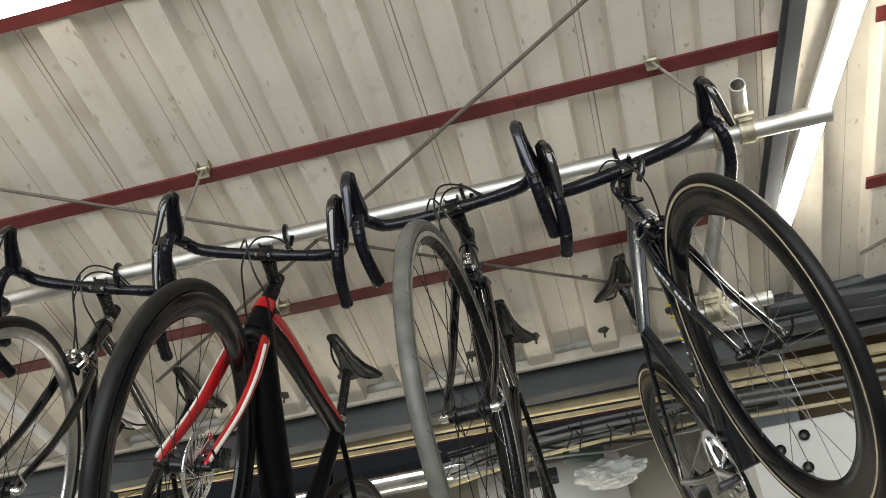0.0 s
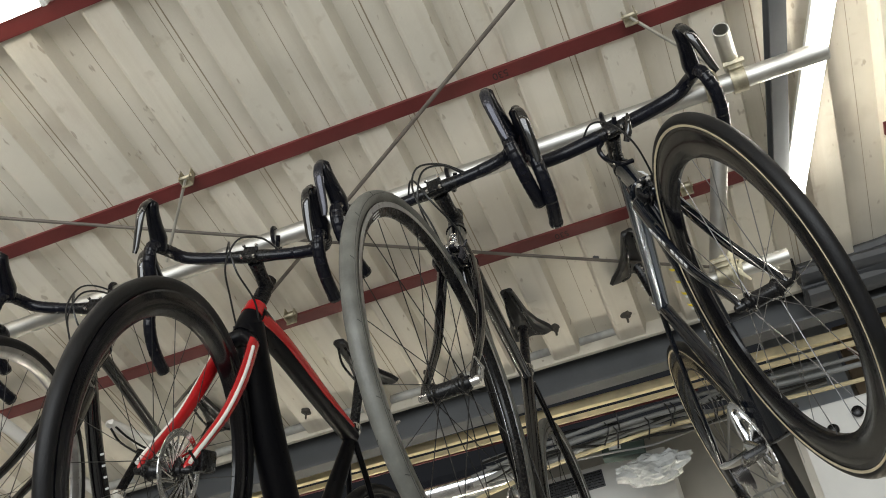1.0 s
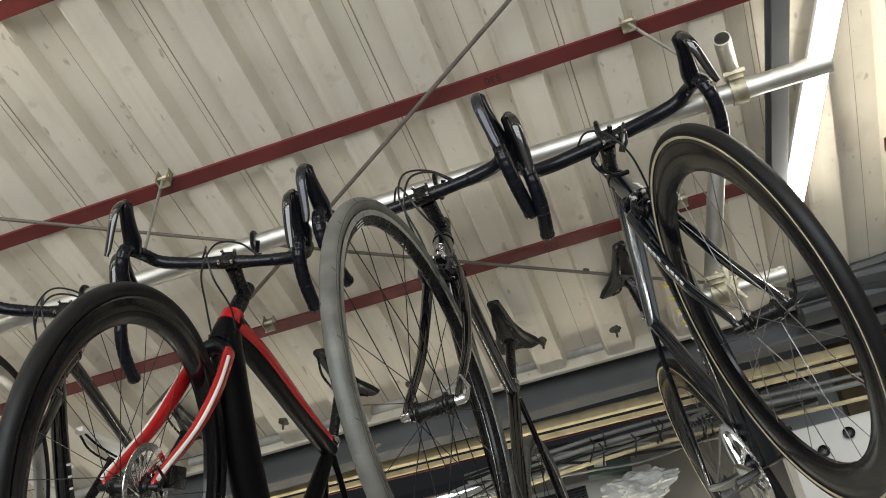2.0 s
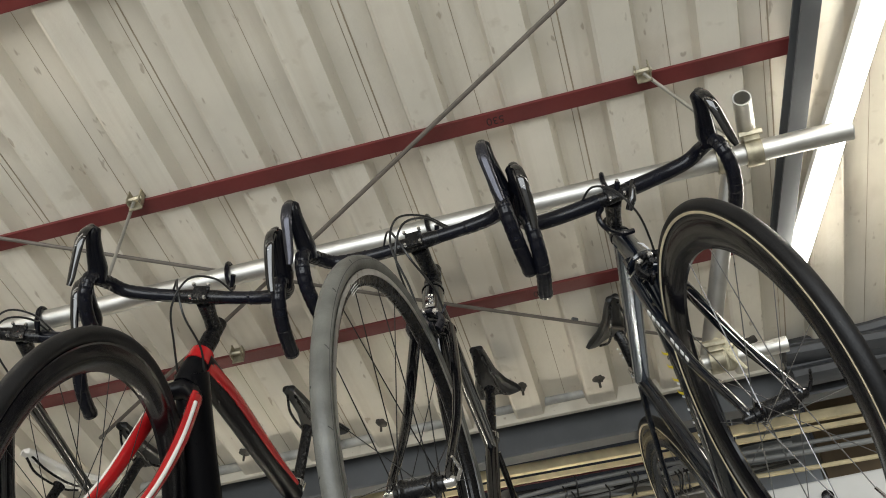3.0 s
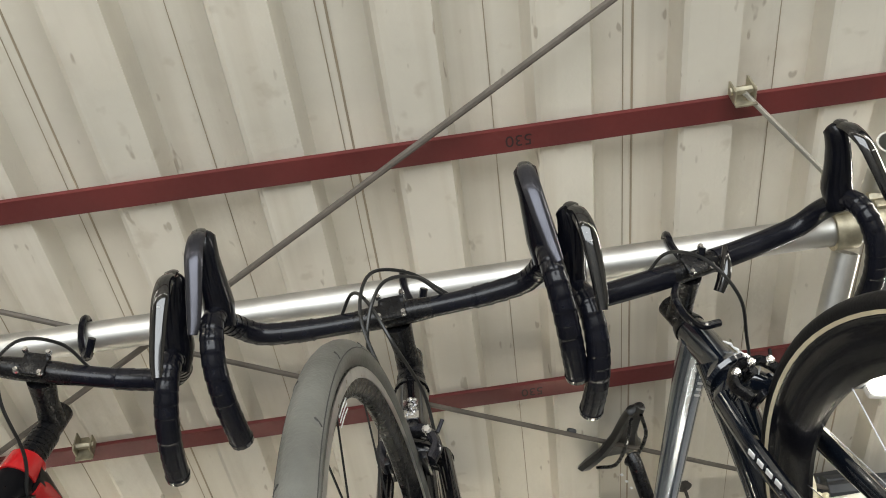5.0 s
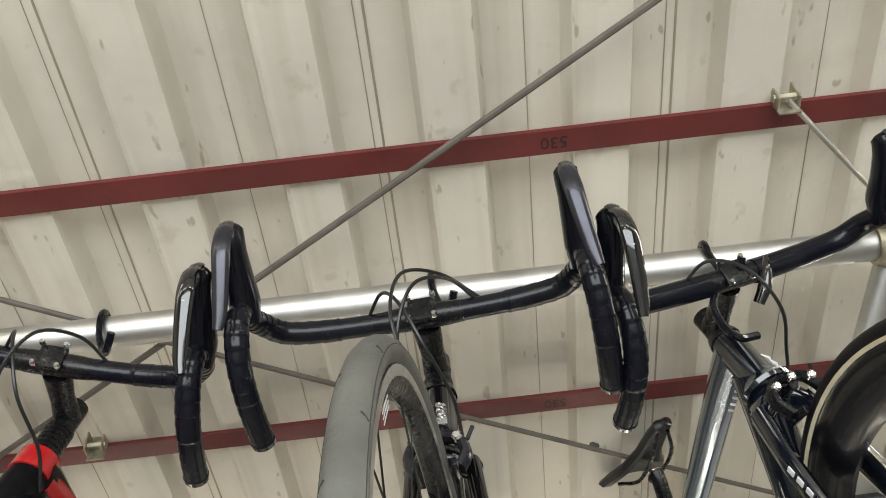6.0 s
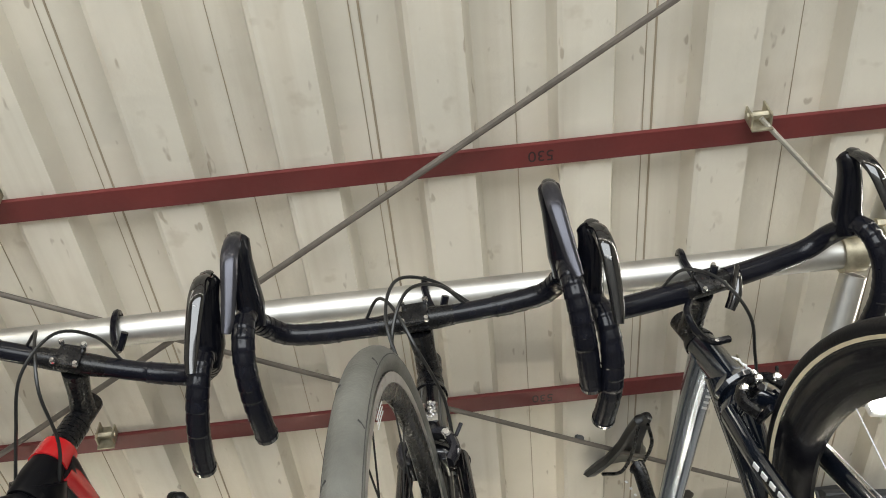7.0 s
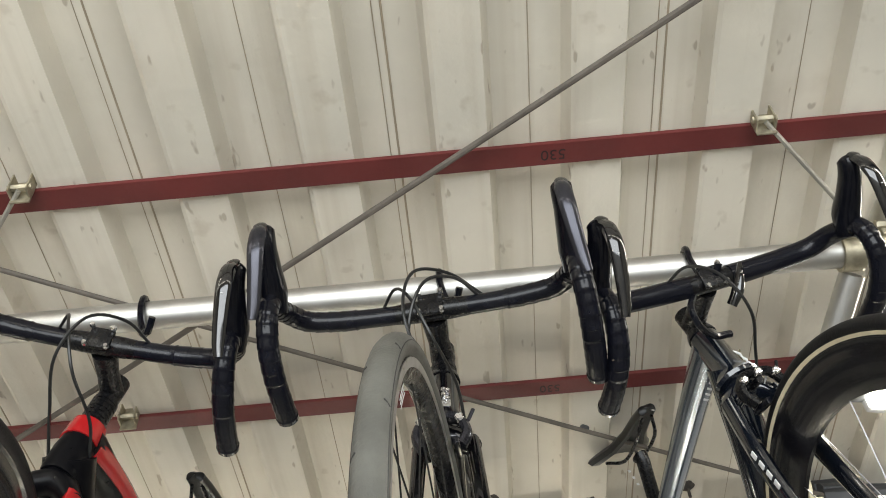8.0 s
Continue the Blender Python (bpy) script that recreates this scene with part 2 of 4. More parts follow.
def rod(a, b, r, name="brace_rod", label="thin grey steel brace rod under the roof", mat=None, clips=()):
    th = thing(name, label, "rod", group="roof brace rods")
    bm = bmesh.new()
    sag = (Vector(b) - Vector(a)).length * 0.004
    pts = [Vector(a).lerp(Vector(b), k / 10) - Vector((0, 0, sag * math.sin(math.pi * k / 10))) for k in range(11)]
    tube(bm, pts, r, 8)
    part("rod", bm, mat or M_ROD, th)
    for k in clips:
        bm = bmesh.new()
        d = (Vector(b) - Vector(a)).normalized()
        c = Vector(a).lerp(Vector(b), k)
        tube(bm, [c - d * 0.008, c - d * 0.006, c + d * 0.006, c + d * 0.008], [r * 1.05, r * 1.3, r * 1.3, r * 1.05], 8)
        part("turnbuckle", bm, M_DARKSTEEL, th)
    return th


def on_roof(x, y, z):
    return ROOF @ Vector((x, y, z))


roof_deck()
deck_joints()
P1, P2 = 0.985, 1.532
for y in (-2.3, -1.75, -1.2, -0.65, -0.11, 0.44, P1):
    purlin(y, -3.9, 0.835)
purlin(P2, -3.9, 0.72)
for y in (-2.3, -1.2, -0.11, 0.44, P1, P2):
    purlin(y, 1.06, 3.9)
for x, y in ((-0.625, P1), (0.529, P1), (-0.612, P2), (0.545, P2), (-1.78, P1), (-1.78, P2)):
    bracket(x, y)
rod(on_roof(-1.11, 1.70, 2.468), on_roof(1.0, 0.347, 2.468), 0.0052, clips=(0.716,))
rod(on_roof(-1.9, 0.404, 2.462), on_roof(0.80, 1.942, 2.462), 0.0045, clips=(0.80,))
rod(on_roof(1.05, 1.80, 2.4735), on_roof(2.6, 0.9, 2.4735), 0.0052)
for x, dx in ((0.529, 0.155), (-0.625, -0.15)):
    rod(on_roof(x, P1 - 0.034, 2.468), (x + dx, 1.10, 2.385), 0.0040, "hanger_rod", "pale zinc hanger rod from purlin to rail", M_RODW)

txt = bpy.data.curves.new("writing", "FONT")
txt.body, txt.size, txt.extrude, txt.align_x, txt.align_y = "530", 0.027, 0.0002, "CENTER", "CENTER"
M_INK = material("black_marker_ink", (0.02, 0.008, 0.008), 0.7, bump=0)
txt.materials.append(M_INK)
for x, y in ((0.205, P1), (0.195, P2)):
    tagged(new("marker_writing", txt), "black marker number on a red purlin", "writing").matrix_basis = ROOF @ pose(x, y, LOW - 0.0097, 180, 0, 0) @ pose(0, 0, 0, 0, 0, 180)

bm = bmesh.new()
box(bm, (XMAX - XMIN - 0.2, 0.012, 0.075), at((0, YMAX + 0.004, LOW + 0.028)), 0.001)
tagged(part("eave_closure", bm, M_DECK, m=ROOF.copy(), smooth=False), "cream closing strip at the eave of the roof", "trim", kind="structure")

# Steel rafter and the lit tube fitting beside it.
RAFTER = ROOF @ pose(0.842, 1.05, 0, 0, 0, 7.0)
bm = bmesh.new()
for z, w in ((2.437, 0.040), (2.484, 0.040)):
    box(bm, (w, 4.2, 0.006), at((0.0, -1.55, z)), 0.001)
box(bm, (0.006, 4.2, 0.041), at((0.0, -1.55, 2.4605)))
tagged(part("rafter", bm, M_WALL, m=RAFTER.copy(), smooth=False), "dark painted steel roof beam beside the tube light", "beam", kind="structure")


def tube_light(m, length, label, glass=None):
    th = thing("tube_light", label, "ceiling light", m, "tube lights")
    bm = bmesh.new()
    box(bm, (0.052, length, 0.018), at((0, 0, 0.030)), 0.004)
    part("housing", bm, M_WHITE, th, smooth=False)
    bm = bmesh.new()
    tube(bm, [(0, -length / 2 + 0.02, 0), (0, length / 2 - 0.02, 0)], [(0.019, 0.017)] * 2, 16, side=(1, 0, 0))
    part("diffuser", bm, glass or M_LAMP, th, "glowing white tube diffuser")
    for s in (-1, 1):
        bm = bmesh.new()
        box(bm, (0.040, 0.016, 0.036), at((0, s * (length / 2 - 0.008), 0.004)), 0.006)
        part("end_cap", bm, M_WHITE, th, smooth=False)
    return th


tube_light(ROOF @ at((0.957, 1.025, 2.425)) @ pose(0, 0, 0, 0, 0, 14.5), 1.20, "long lit white tube light along the beam")
tube_light(ROOF @ at((-1.25, 0.385, 2.44)) @ pose(0, 0, 0, 0, 0, 90), 1.25, "long lit white tube light across the roof", M_LAMP_DIM)
# Unseen tubes behind the camera, added to brighten the ceiling.
for x, y in ((-2.2, -1.1), (2.2, -1.1), (-1.1, -2.1), (1.1, -2.1)):
    tube_light(ROOF @ at((x, y, 2.444)) @ pose(0, 0, 0, 0, 0, 90), 1.25, "added unseen tube light over the shop floor, brightens the ceiling")

# Fill tubes added below the view to lift the eave and rear.
for x in (-2.6, -1.1, 0.4):
    tube_light(pose(x, 2.898, 1.05, 90, 0, 0) @ pose(0, 0, 0, 0, 0, 90), 1.25, "added unseen tube light low on the back wall, brightens the rear", M_LAMP_FILL)

# ---- rails of the bicycle rack ----
def clamp(p, m=None):
    th = thing("tube_clamp", "yellowish steel scaffold clamp round two rail tubes", "clamp", at(p) @ (m or Matrix()), "scaffold clamps")
    bm = bmesh.new()
    lathe(bm, [(0.0235, -0.017), (0.030, -0.017), (0.030, 0.017), (0.0235, 0.017)], 20)
    part("ring", bm, M_BRACKET, th)
    bm = bmesh.new()
    box(bm, (0.034, 0.02, 0.03), at((0, -0.026, 0.018)), 0.003)
    lathe(bm, [(0.008, -0.024), (0.008, 0.024)], 6, False, at((0, -0.036, 0.022)))
    part("bolt", bm, M_BRACKET, th, smooth=False)
    return th


def rail(name, label, a, b, r, mat=None):
    """An open steel tube from a to b."""
    a, b = Vector(a), Vector(b)
    bm = bmesh.new()
    lathe(bm, [(r, 0), (r, (b - a).length), (r - 0.003, (b - a).length), (r - 0.003, 0)], 28)
    m = Matrix.Translation(a) @ (b - a).to_track_quat("X", "Z").to_matrix().to_4x4()
    return tagged(part(name, bm, mat or M_STEEL, m=m), label, "rail tube")


RAIL_Y, RAIL_Z = 1.110, 2.342
front = thing("front_rail", "galvanised steel tube rail with hooks holding handlebars", "rail tube", at((-3.2, RAIL_Y, RAIL_Z)))
bm = bmesh.new()
lathe(bm, [(0.0230, 0), (0.0230, 4.115), (0.0200, 4.115), (0.0200, 0)], 32)
part("tube", bm, M_STEEL, front)
bm = bmesh.new()
lathe(bm, [(0.0198, 4.1152), (0.0231, 4.1152), (0.0229, 4.1175), (0.0201, 4.1175)], 32)
part("cut_end", bm, M_DULL, front, "dull sawn tube end")
rail("stub_tube", "short open galvanised tube clamped across the front rail", (0.702, 0.968, 2.368), (0.716, 1.112, 2.388), 0.0190)
rail("cross_rail", "galvanised tube sloping down from the front rail", (0.664, 1.150, 2.330), (0.540, 1.475, 2.085), 0.0200)
rail("rear_rail", "short galvanised tube with taped joint", (0.50, 1.45, 2.066), (0.71, 1.45, 2.072), 0.0175)
clamp((0.716, RAIL_Y, RAIL_Z))
clamp((0.655, RAIL_Y, RAIL_Z))
clamp((0.555, 1.45, 2.067))


def tape_wad(p):
    """A knotted wad of cream cloth tape round a tube joint."""
    bm = bmesh.new()
    for i in range(5):
        r, tilt = 0.024 + 0.003 * (i % 2), -0.5 + 0.28 * i
        loop = [(-0.018 + 0.009 * i + r * tilt * 0.5 * math.sin(a), r * math.cos(a), r * math.sin(a)) for a in [2 * math.pi * q / 18 for q in range(18)]]
        tube(bm, loop, [(0.0035, 0.007)] * 18, 8, side=(0, 0.3, 1), loop=True)
    for k, (dx, dz) in enumerate(((-0.03, 0.05), (0.012, 0.062), (0.03, -0.05))):
        tube(bm, curve([(0, -0.024, 0.008), (dx * 0.4, -0.034, dz * 0.5), (dx, -0.026, dz)], 4), [(0.007, 0.002), (0.006, 0.002), (0.003, 0.001)], 8)
    return tagged(part("tape_wad", bm, M_CLOTH, m=at(p)), "knotted cream cloth tape round the rear tube joint", "tape")


tape_wad((0.578, 1.45, 2.068))


def hook(x, tilt):
    th = thing("rail_hook", "black rubber-coated hook over the tube rail", "hook", at((x, RAIL_Y, RAIL_Z)) @ pose(0, 0, 0, 0, 0, tilt), "rail hooks")
    pts = [(0.0, 0.0290 * math.cos(radians(a)), 0.0290 * math.sin(radians(a))) for a in range(-80, 191, 18)]
    pts = pts + [(0.004, -0.034, -0.03), (0.012, -0.036, -0.055), (0.022, -0.052, -0.068), (0.030, -0.072, -0.055)]
    bm = bmesh.new()
    tube(bm, curve(pts, 2), 0.0055, 8)
    part("hook_wire", bm, M_HOOD, th)
    return th


for x, tilt in ((-1.36, -8), (-0.93, 6), (-0.462, 8), (0.010, 0), (0.400, -4)):
    hook(x, tilt)
# ---- bicycles ----
AXIS_P, AXIS_D = Vector((0, 0.10, -0.02)), Vector((0, 0.292, 0.956)).normalized()
HUB_F, HUB_R, BB = Vector((0, -0.12, -0.60)), Vector((0, 0.905, -0.60)), Vector((0, 0.465, -0.65))


def on_axis(z):
    return AXIS_P + AXIS_D * ((z - AXIS_P.z) / AXIS_D.z)


def wheel(name, parent, m, style, spokes=20, rear=False):
    """Rim with tyre, spokes, hub and valve, turning round the local x axis."""
    d, w, tw = style["depth"], style["rim_w"], style["tyre_w"]
    ro = style.get("ro", 0.352)
    bm = bmesh.new()
    lathe(bm, [(ro - 0.004, -w * 0.42), (ro, -w * 0.5), (ro, w * 0.5), (ro - 0.004, w * 0.42), (ro - 0.012, w * 0.46), (ro - d * 0.45, w * 0.52), (ro - d * 0.8, w * 0.36), (ro - d, w * 0.12),
               (ro - d, -w * 0.12), (ro - d * 0.8, -w * 0.36), (ro - d * 0.45, -w * 0.52), (ro - 0.012, -w * 0.46)], 96)
    rim = part(name, bm, style["rim"], parent, style.get("rim_label", ""), m)
    bm = bmesh.new()
    r = tw / 2
    prof = []
    for k in range(14):
        a = 2 * math.pi * k / 14
        flat = 1.0 + (0.05 if abs(math.sin(a)) > 0.6 and math.cos(a) > 0 else 0)
        prof.append((ro + r * 0.72 + r * math.cos(a), r * flat * math.sin(a)))
    lathe(bm, prof, 96)
    part("tyre", bm, style["tyre"], rim)
    if style.get("tread"):
        bm = bmesh.new()
        for a in (-1.25, 1.25):
            c = (ro + r * 0.72 + r * 1.004 * math.cos(a), r * 1.004 * math.sin(a))
            lathe(bm, [(c[0] + 0.0007, c[1]), (c[0], c[1] + 0.0007), (c[0] - 0.0007, c[1]), (c[0], c[1] - 0.0007)], 96)
        part("tread_groove", bm, M_TREAD, rim, "dark moulded tyre groove")
        for i in range(40):
            bm = bmesh.new()
            a0 = 2 * math.pi * i / 40
            pts = [((r * 1.003) * math.sin(q) * (1 if i % 2 else -1), (ro + r * 0.72 + r * 1.003 * math.cos(q)) * math.cos(a0 + q * 0.03), (ro + r * 0.72 + r * 1.003 * math.cos(q)) * math.sin(a0 + q * 0.03)) for q in (0.7, 0.85, 1.0, 1.15)]
            tube(bm, pts, 0.0008, 4)
            part("tread_cut", bm, M_TREAD, rim)
    if style.get("edge"):
        bm = bmesh.new()
        for s in (-1, 1):
            lathe(bm, [(ro + 0.001, s * r * 0.90), (ro + 0.006, s * r * 0.985), (ro + 0.006, s * (r * 0.985 + 0.0012)), (ro + 0.001, s * (r * 0.90 + 0.0012))], 96)
        part("sidewall", bm, M_TAN, rim, "thin cream tyre edge")
    if style.get("track"):
        bm = bmesh.new()
        for s in (-1, 1):
            lathe(bm, [(ro - 0.001, s * w * 0.505), (ro - 0.011, s * w * 0.49), (ro - 0.011, s * (w * 0.49 + 0.0012)), (ro - 0.001, s * (w * 0.505 + 0.0012))], 96)
        part("brake_track", bm, M_TRACK, rim, "bright machined brake track")
    bm = bmesh.new()
    f = 0.03
    lathe(bm, [(0.0075, -0.052), (0.0075, -0.044), (0.013, -0.042), (0.014, -f - 0.004), (0.021, -f), (0.021, -f + 0.003), (0.0165, -f + 0.008), (0.0155, 0),
               (0.0165, f - 0.008), (0.021, f - 0.003), (0.021, f), (0.014, f + 0.004), (0.013, 0.042), (0.0075, 0.044), (0.0075, 0.052)], 24, False)
    part("hub", bm, style.get("hub", M_BLACK), rim)
    bm = bmesh.new()
    tube(bm, [(0, 0, 0), (0, 0, 0.036), (0, 0, 0.042)], [0.0028, 0.0028, 0.0016], 6)
    v = part("valve", bm, M_SILVER, rim, "brass and steel valve")
    v.matrix_basis = Matrix.Rotation(style.get("valve", 2.2), 4, "X") @ at((0, 0, ro - d - 0.034))
    me = {}
    for s in (-1, 1):
        for k in (-1, 1):
            bm = bmesh.new()
            tube(bm, [(s * f, k * 0.019, 0.006), (s * 0.003, 0, ro - d + 0.002)], [(0.0012, 0.0008), (0.0009, 0.0008)], 4)
            ob = part("spoke", bm, style.get("spoke", M_SPOKE), rim)
            me[s, k] = ob
    for i in range(spokes):
        s, k = (-1, 1)[i % 2], (-1, 1)[(i // 2) % 2]
        ob = me[s, k] if i < 4 and me[s, k].matrix_basis == Matrix() and i == {(-1, -1): 0, (1, -1): 1, (-1, 1): 2, (1, 1): 3}[s, k] else new("spoke", me[s, k].data)
        ob.parent = rim
        ob.matrix_basis = Matrix.Rotation(2 * math.pi * i / spokes + 0.12, 4, "X")
    return rim


def hood(parent, s, fm, lever_mat):
    bm = bmesh.new()
    pts = curve([(s * 0.208, -0.070, -0.020), (s * 0.207, -0.088, 0.004), (s * 0.205, -0.116, 0.018), (s * 0.203, -0.142, 0.034), (s * 0.202, -0.156, 0.046), (s * 0.202, -0.160, 0.055), (s * 0.202, -0.161, 0.059)], 4)
    pts = [fm @ p for p in pts]
    tube(bm, pts, [(0.0175, 0.021), (0.0200, 0.024), (0.0175, 0.0205), (0.0150, 0.0185), (0.0150, 0.0175), (0.0145, 0.0165), (0.0095, 0.0105)], 14, side=(1, 0, 0))
    body = part("brake_hood", bm, M_HOOD, parent)
    bm = bmesh.new()
    pts = [fm @ p for p in curve([(s * 0.202, -0.174, 0.048), (s * 0.202, -0.184, 0.030), (s * 0.204, -0.184, 0.004), (s * 0.208, -0.168, -0.030), (s * 0.213, -0.150, -0.062), (s * 0.217, -0.142, -0.078)], 4)]
    tube(bm, pts, [(0.0090, 0.0055), (0.0112, 0.0066), (0.0115, 0.0062), (0.0102, 0.0056), (0.0088, 0.0046), (0.0060, 0.0034)], 10, side=(1, 0, 0))
    part("brake_lever", bm, lever_mat, body, "glossy brake and shift lever")
    bm = bmesh.new()
    pts = [fm @ Vector(p) for p in ((s * 0.202, -0.172, 0.056), (s * 0.202, -0.1775, 0.049), (s * 0.202, -0.1785, 0.034))]
    tube(bm, pts, [(0.0070, 0.003), (0.0090, 0.003), (0.0082, 0.0025)], 10, side=(1, 0, 0))
    part("name_plate", bm, M_GLOSS, body)
    if lever_mat is M_GLOSS:
        for k in range(3):
            bm = bmesh.new()
            a, b = fm @ Vector((s * 0.2065 - 0.004, -0.1905 + k * 0.0022, 0.012 - k * 0.0105)), fm @ Vector((s * 0.2065 + 0.003, -0.1905 + k * 0.0022, 0.012 - k * 0.0105))
            tube(bm, [a.lerp(b, 0.25), a.lerp(b, 0.75)], 0.0007, 4)
            part("lever_mark", bm, P_DECAL, body, "small pale marks on the lever")


def handlebar(parent, fm, style):
    bm = bmesh.new()
    dk = style.get("drop", 1.0)
    shape = [(0.036, 0, 0), (0.085, 0.0, 0.001), (0.135, -0.001, 0.003), (0.178, -0.010, 0.004), (0.200, -0.036, 0.003), (0.2075, -0.068, -0.008), (0.209, -0.096, -0.034), (0.211, -0.097, -0.072),
             (0.2135, -0.076, -0.112), (0.215, -0.040, -0.140), (0.216, 0.0, -0.155), (0.217, 0.034, -0.163)]
    for s in (-1, 1):
        line = [fm @ p for p in curve([(s * x, y, z * dk if z < -0.02 else z) for x, y, z in shape], 10)]
        pts, wrap = [], []
        for i, p in enumerate(line):
            pts.append(p)
            if i < (58 if style.get("aero") else 15):
                wrap.append(0.0170 - 0.00004 * i if style.get("aero") else 0.0138)
                continue
            wrap.append(0.0146 + 0.0007 * (i % 4) / 3)
            if i % 4 == 3 and i + 1 < len(line):
                pts.append(p.lerp(line[i + 1], 0.14))
                wrap.append(0.0146)
        tube(bm, pts, wrap, 22)
    bar = part("handlebar", bm, M_TAPE, parent, "handlebar wrapped in black tape")
    bm = bmesh.new()
    tube(bm, [fm @ Vector((x, 0, 0)) for x in (-0.052, -0.03, 0, 0.03, 0.052)], [0.0140, 0.0158, 0.0160, 0.0158, 0.0140], 18)
    part("bar_centre", bm, M_BLACK, bar)
    for s in (-1, 1):
        bm = bmesh.new()
        tube(bm, [fm @ Vector(p) for p in ((s * 0.2168, 0.032, -0.1626 * dk), (s * 0.217, 0.038, -0.164 * dk), (s * 0.217, 0.042, -0.165 * dk))], [0.0162, 0.0158, 0.011], 14)
        part("end_plug", bm, M_GLOSS, bar)
    for s in (-1, 1):
        hood(parent, s, fm, style.get("lever", M_GLOSS))


def stem(parent, fm, style):
    bm = bmesh.new()
    tube(bm, [fm @ on_axis(-0.020), fm @ Vector((0, 0.06, -0.012)), fm @ Vector((0, 0.018, -0.002))], [(0.0185, 0.019), (0.0155, 0.017), (0.019, 0.018)], 16, side=(1, 0, 0))
    st = part("stem", bm, style.get("stem", M_BLACK), parent)
    bm = bmesh.new()
    box(bm, (0.036, 0.009, 0.034), fm @ at((0, -0.0145, 0.0)), 0.0042)
    part("face_plate", bm, style.get("stem", M_BLACK), st)
    for x in (-0.016, 0.016):
        for z in (-0.016, 0.016):
            bm = bmesh.new()
            tube(bm, [fm @ Vector((x, -0.020, z)), fm @ Vector((x, -0.0255, z)), fm @ Vector((x, -0.027, z))], [0.004, 0.004, 0.003], 8)
            part("bolt", bm, M_SILVER, st, "small steel bolt")
    bm = bmesh.new()
    tube(bm, [fm @ on_axis(z) for z in (0.008, 0.004, -0.06 - style.get("stack", 0.0))], [0.012, 0.0175, 0.0175], 16)
    part("steerer", bm, M_BLACK, parent)
    for z in [-0.042 - 0.008 * i for i in range(3 + round(style.get("stack", 0.0) / 0.008))]:
        bm = bmesh.new()
        tube(bm, [fm @ on_axis(z), fm @ on_axis(z - 0.0065)], 0.0195, 18)
        part("spacer", bm, style.get("spacer", M_BLACK), parent)


def caliper(parent, fm, mat, zc):
    """A dual-pivot rim brake in front of the fork crown."""
    bm = bmesh.new()
    c = Vector((0, on_axis(zc).y - 0.038, zc - 0.006))
    for s in (-1, 1):
        pts = curve([c + Vector((s * -0.012, 0, 0.016)), c + Vector((s * 0.020, -0.006, 0.012)), c + Vector((s * 0.034, -0.010, -0.012)), c + Vector((s * 0.026, -0.016, -0.036))], 4)
        tube(bm, [fm @ p for p in pts], [(0.006, 0.010), (0.007, 0.011), (0.0055, 0.009)], 8)
    tube(bm, [fm @ (c + Vector((0, -0.014, 0))), fm @ (c + Vector((0, 0.03, 0.004)))], 0.006, 8)
    tube(bm, [fm @ (c + Vector((0.036, -0.004, 0.006))), fm @ (c + Vector((0.044, -0.004, 0.022)))], 0.0026, 8)
    body = part("brake_caliper", bm, mat, parent, "rim brake caliper")
    for x, z in ((-0.026, 0.004), (0.026, 0.004), (0.0, 0.010)):
        bm = bmesh.new()
        tube(bm, [fm @ (c + Vector((x, -0.014, z))), fm @ (c + Vector((x, -0.021, z))), fm @ (c + Vector((x, -0.023, z)))], [0.0062, 0.0062, 0.004], 10)
        part("bolt", bm, M_SILVER, body, "bright steel bolt")
    for s in (-1, 1):
        bm = bmesh.new()
        box(bm, (0.008, 0.046, 0.010), fm @ at(c + Vector((s * 0.021, -0.020, -0.040))), 0.002)
        part("brake_pad", bm, M_HOOD, body)


def cables(parent, fm, style):
    sets = [[(-0.07, -0.004, 0.010), (-0.045, -0.045, 0.012), (-0.02, -0.075, -0.030), (0.004, -0.055, -0.085), (0.024, 0.015, -0.115), (0.027, 0.06, -0.15)],
            [(0.07, -0.004, 0.010), (0.04, -0.05, 0.014), (0.0, -0.082, -0.012), (-0.026, -0.062, -0.07), (-0.028, 0.0, -0.12), (-0.026, 0.05, -0.16)],
            [(0.075, 0.002, 0.016), (0.03, -0.035, 0.036), (-0.015, -0.07, 0.018), (-0.030, -0.075, -0.05), (-0.012, -0.035, -0.13), (0.0, -0.01, -0.205)]]
    for pts in sets[: style.get("cables", 3)]:
        bm = bmesh.new()
        tube(bm, [fm @ p for p in curve(pts, 7)], 0.0024, 7)
        part("cable", bm, M_CABLE, parent)


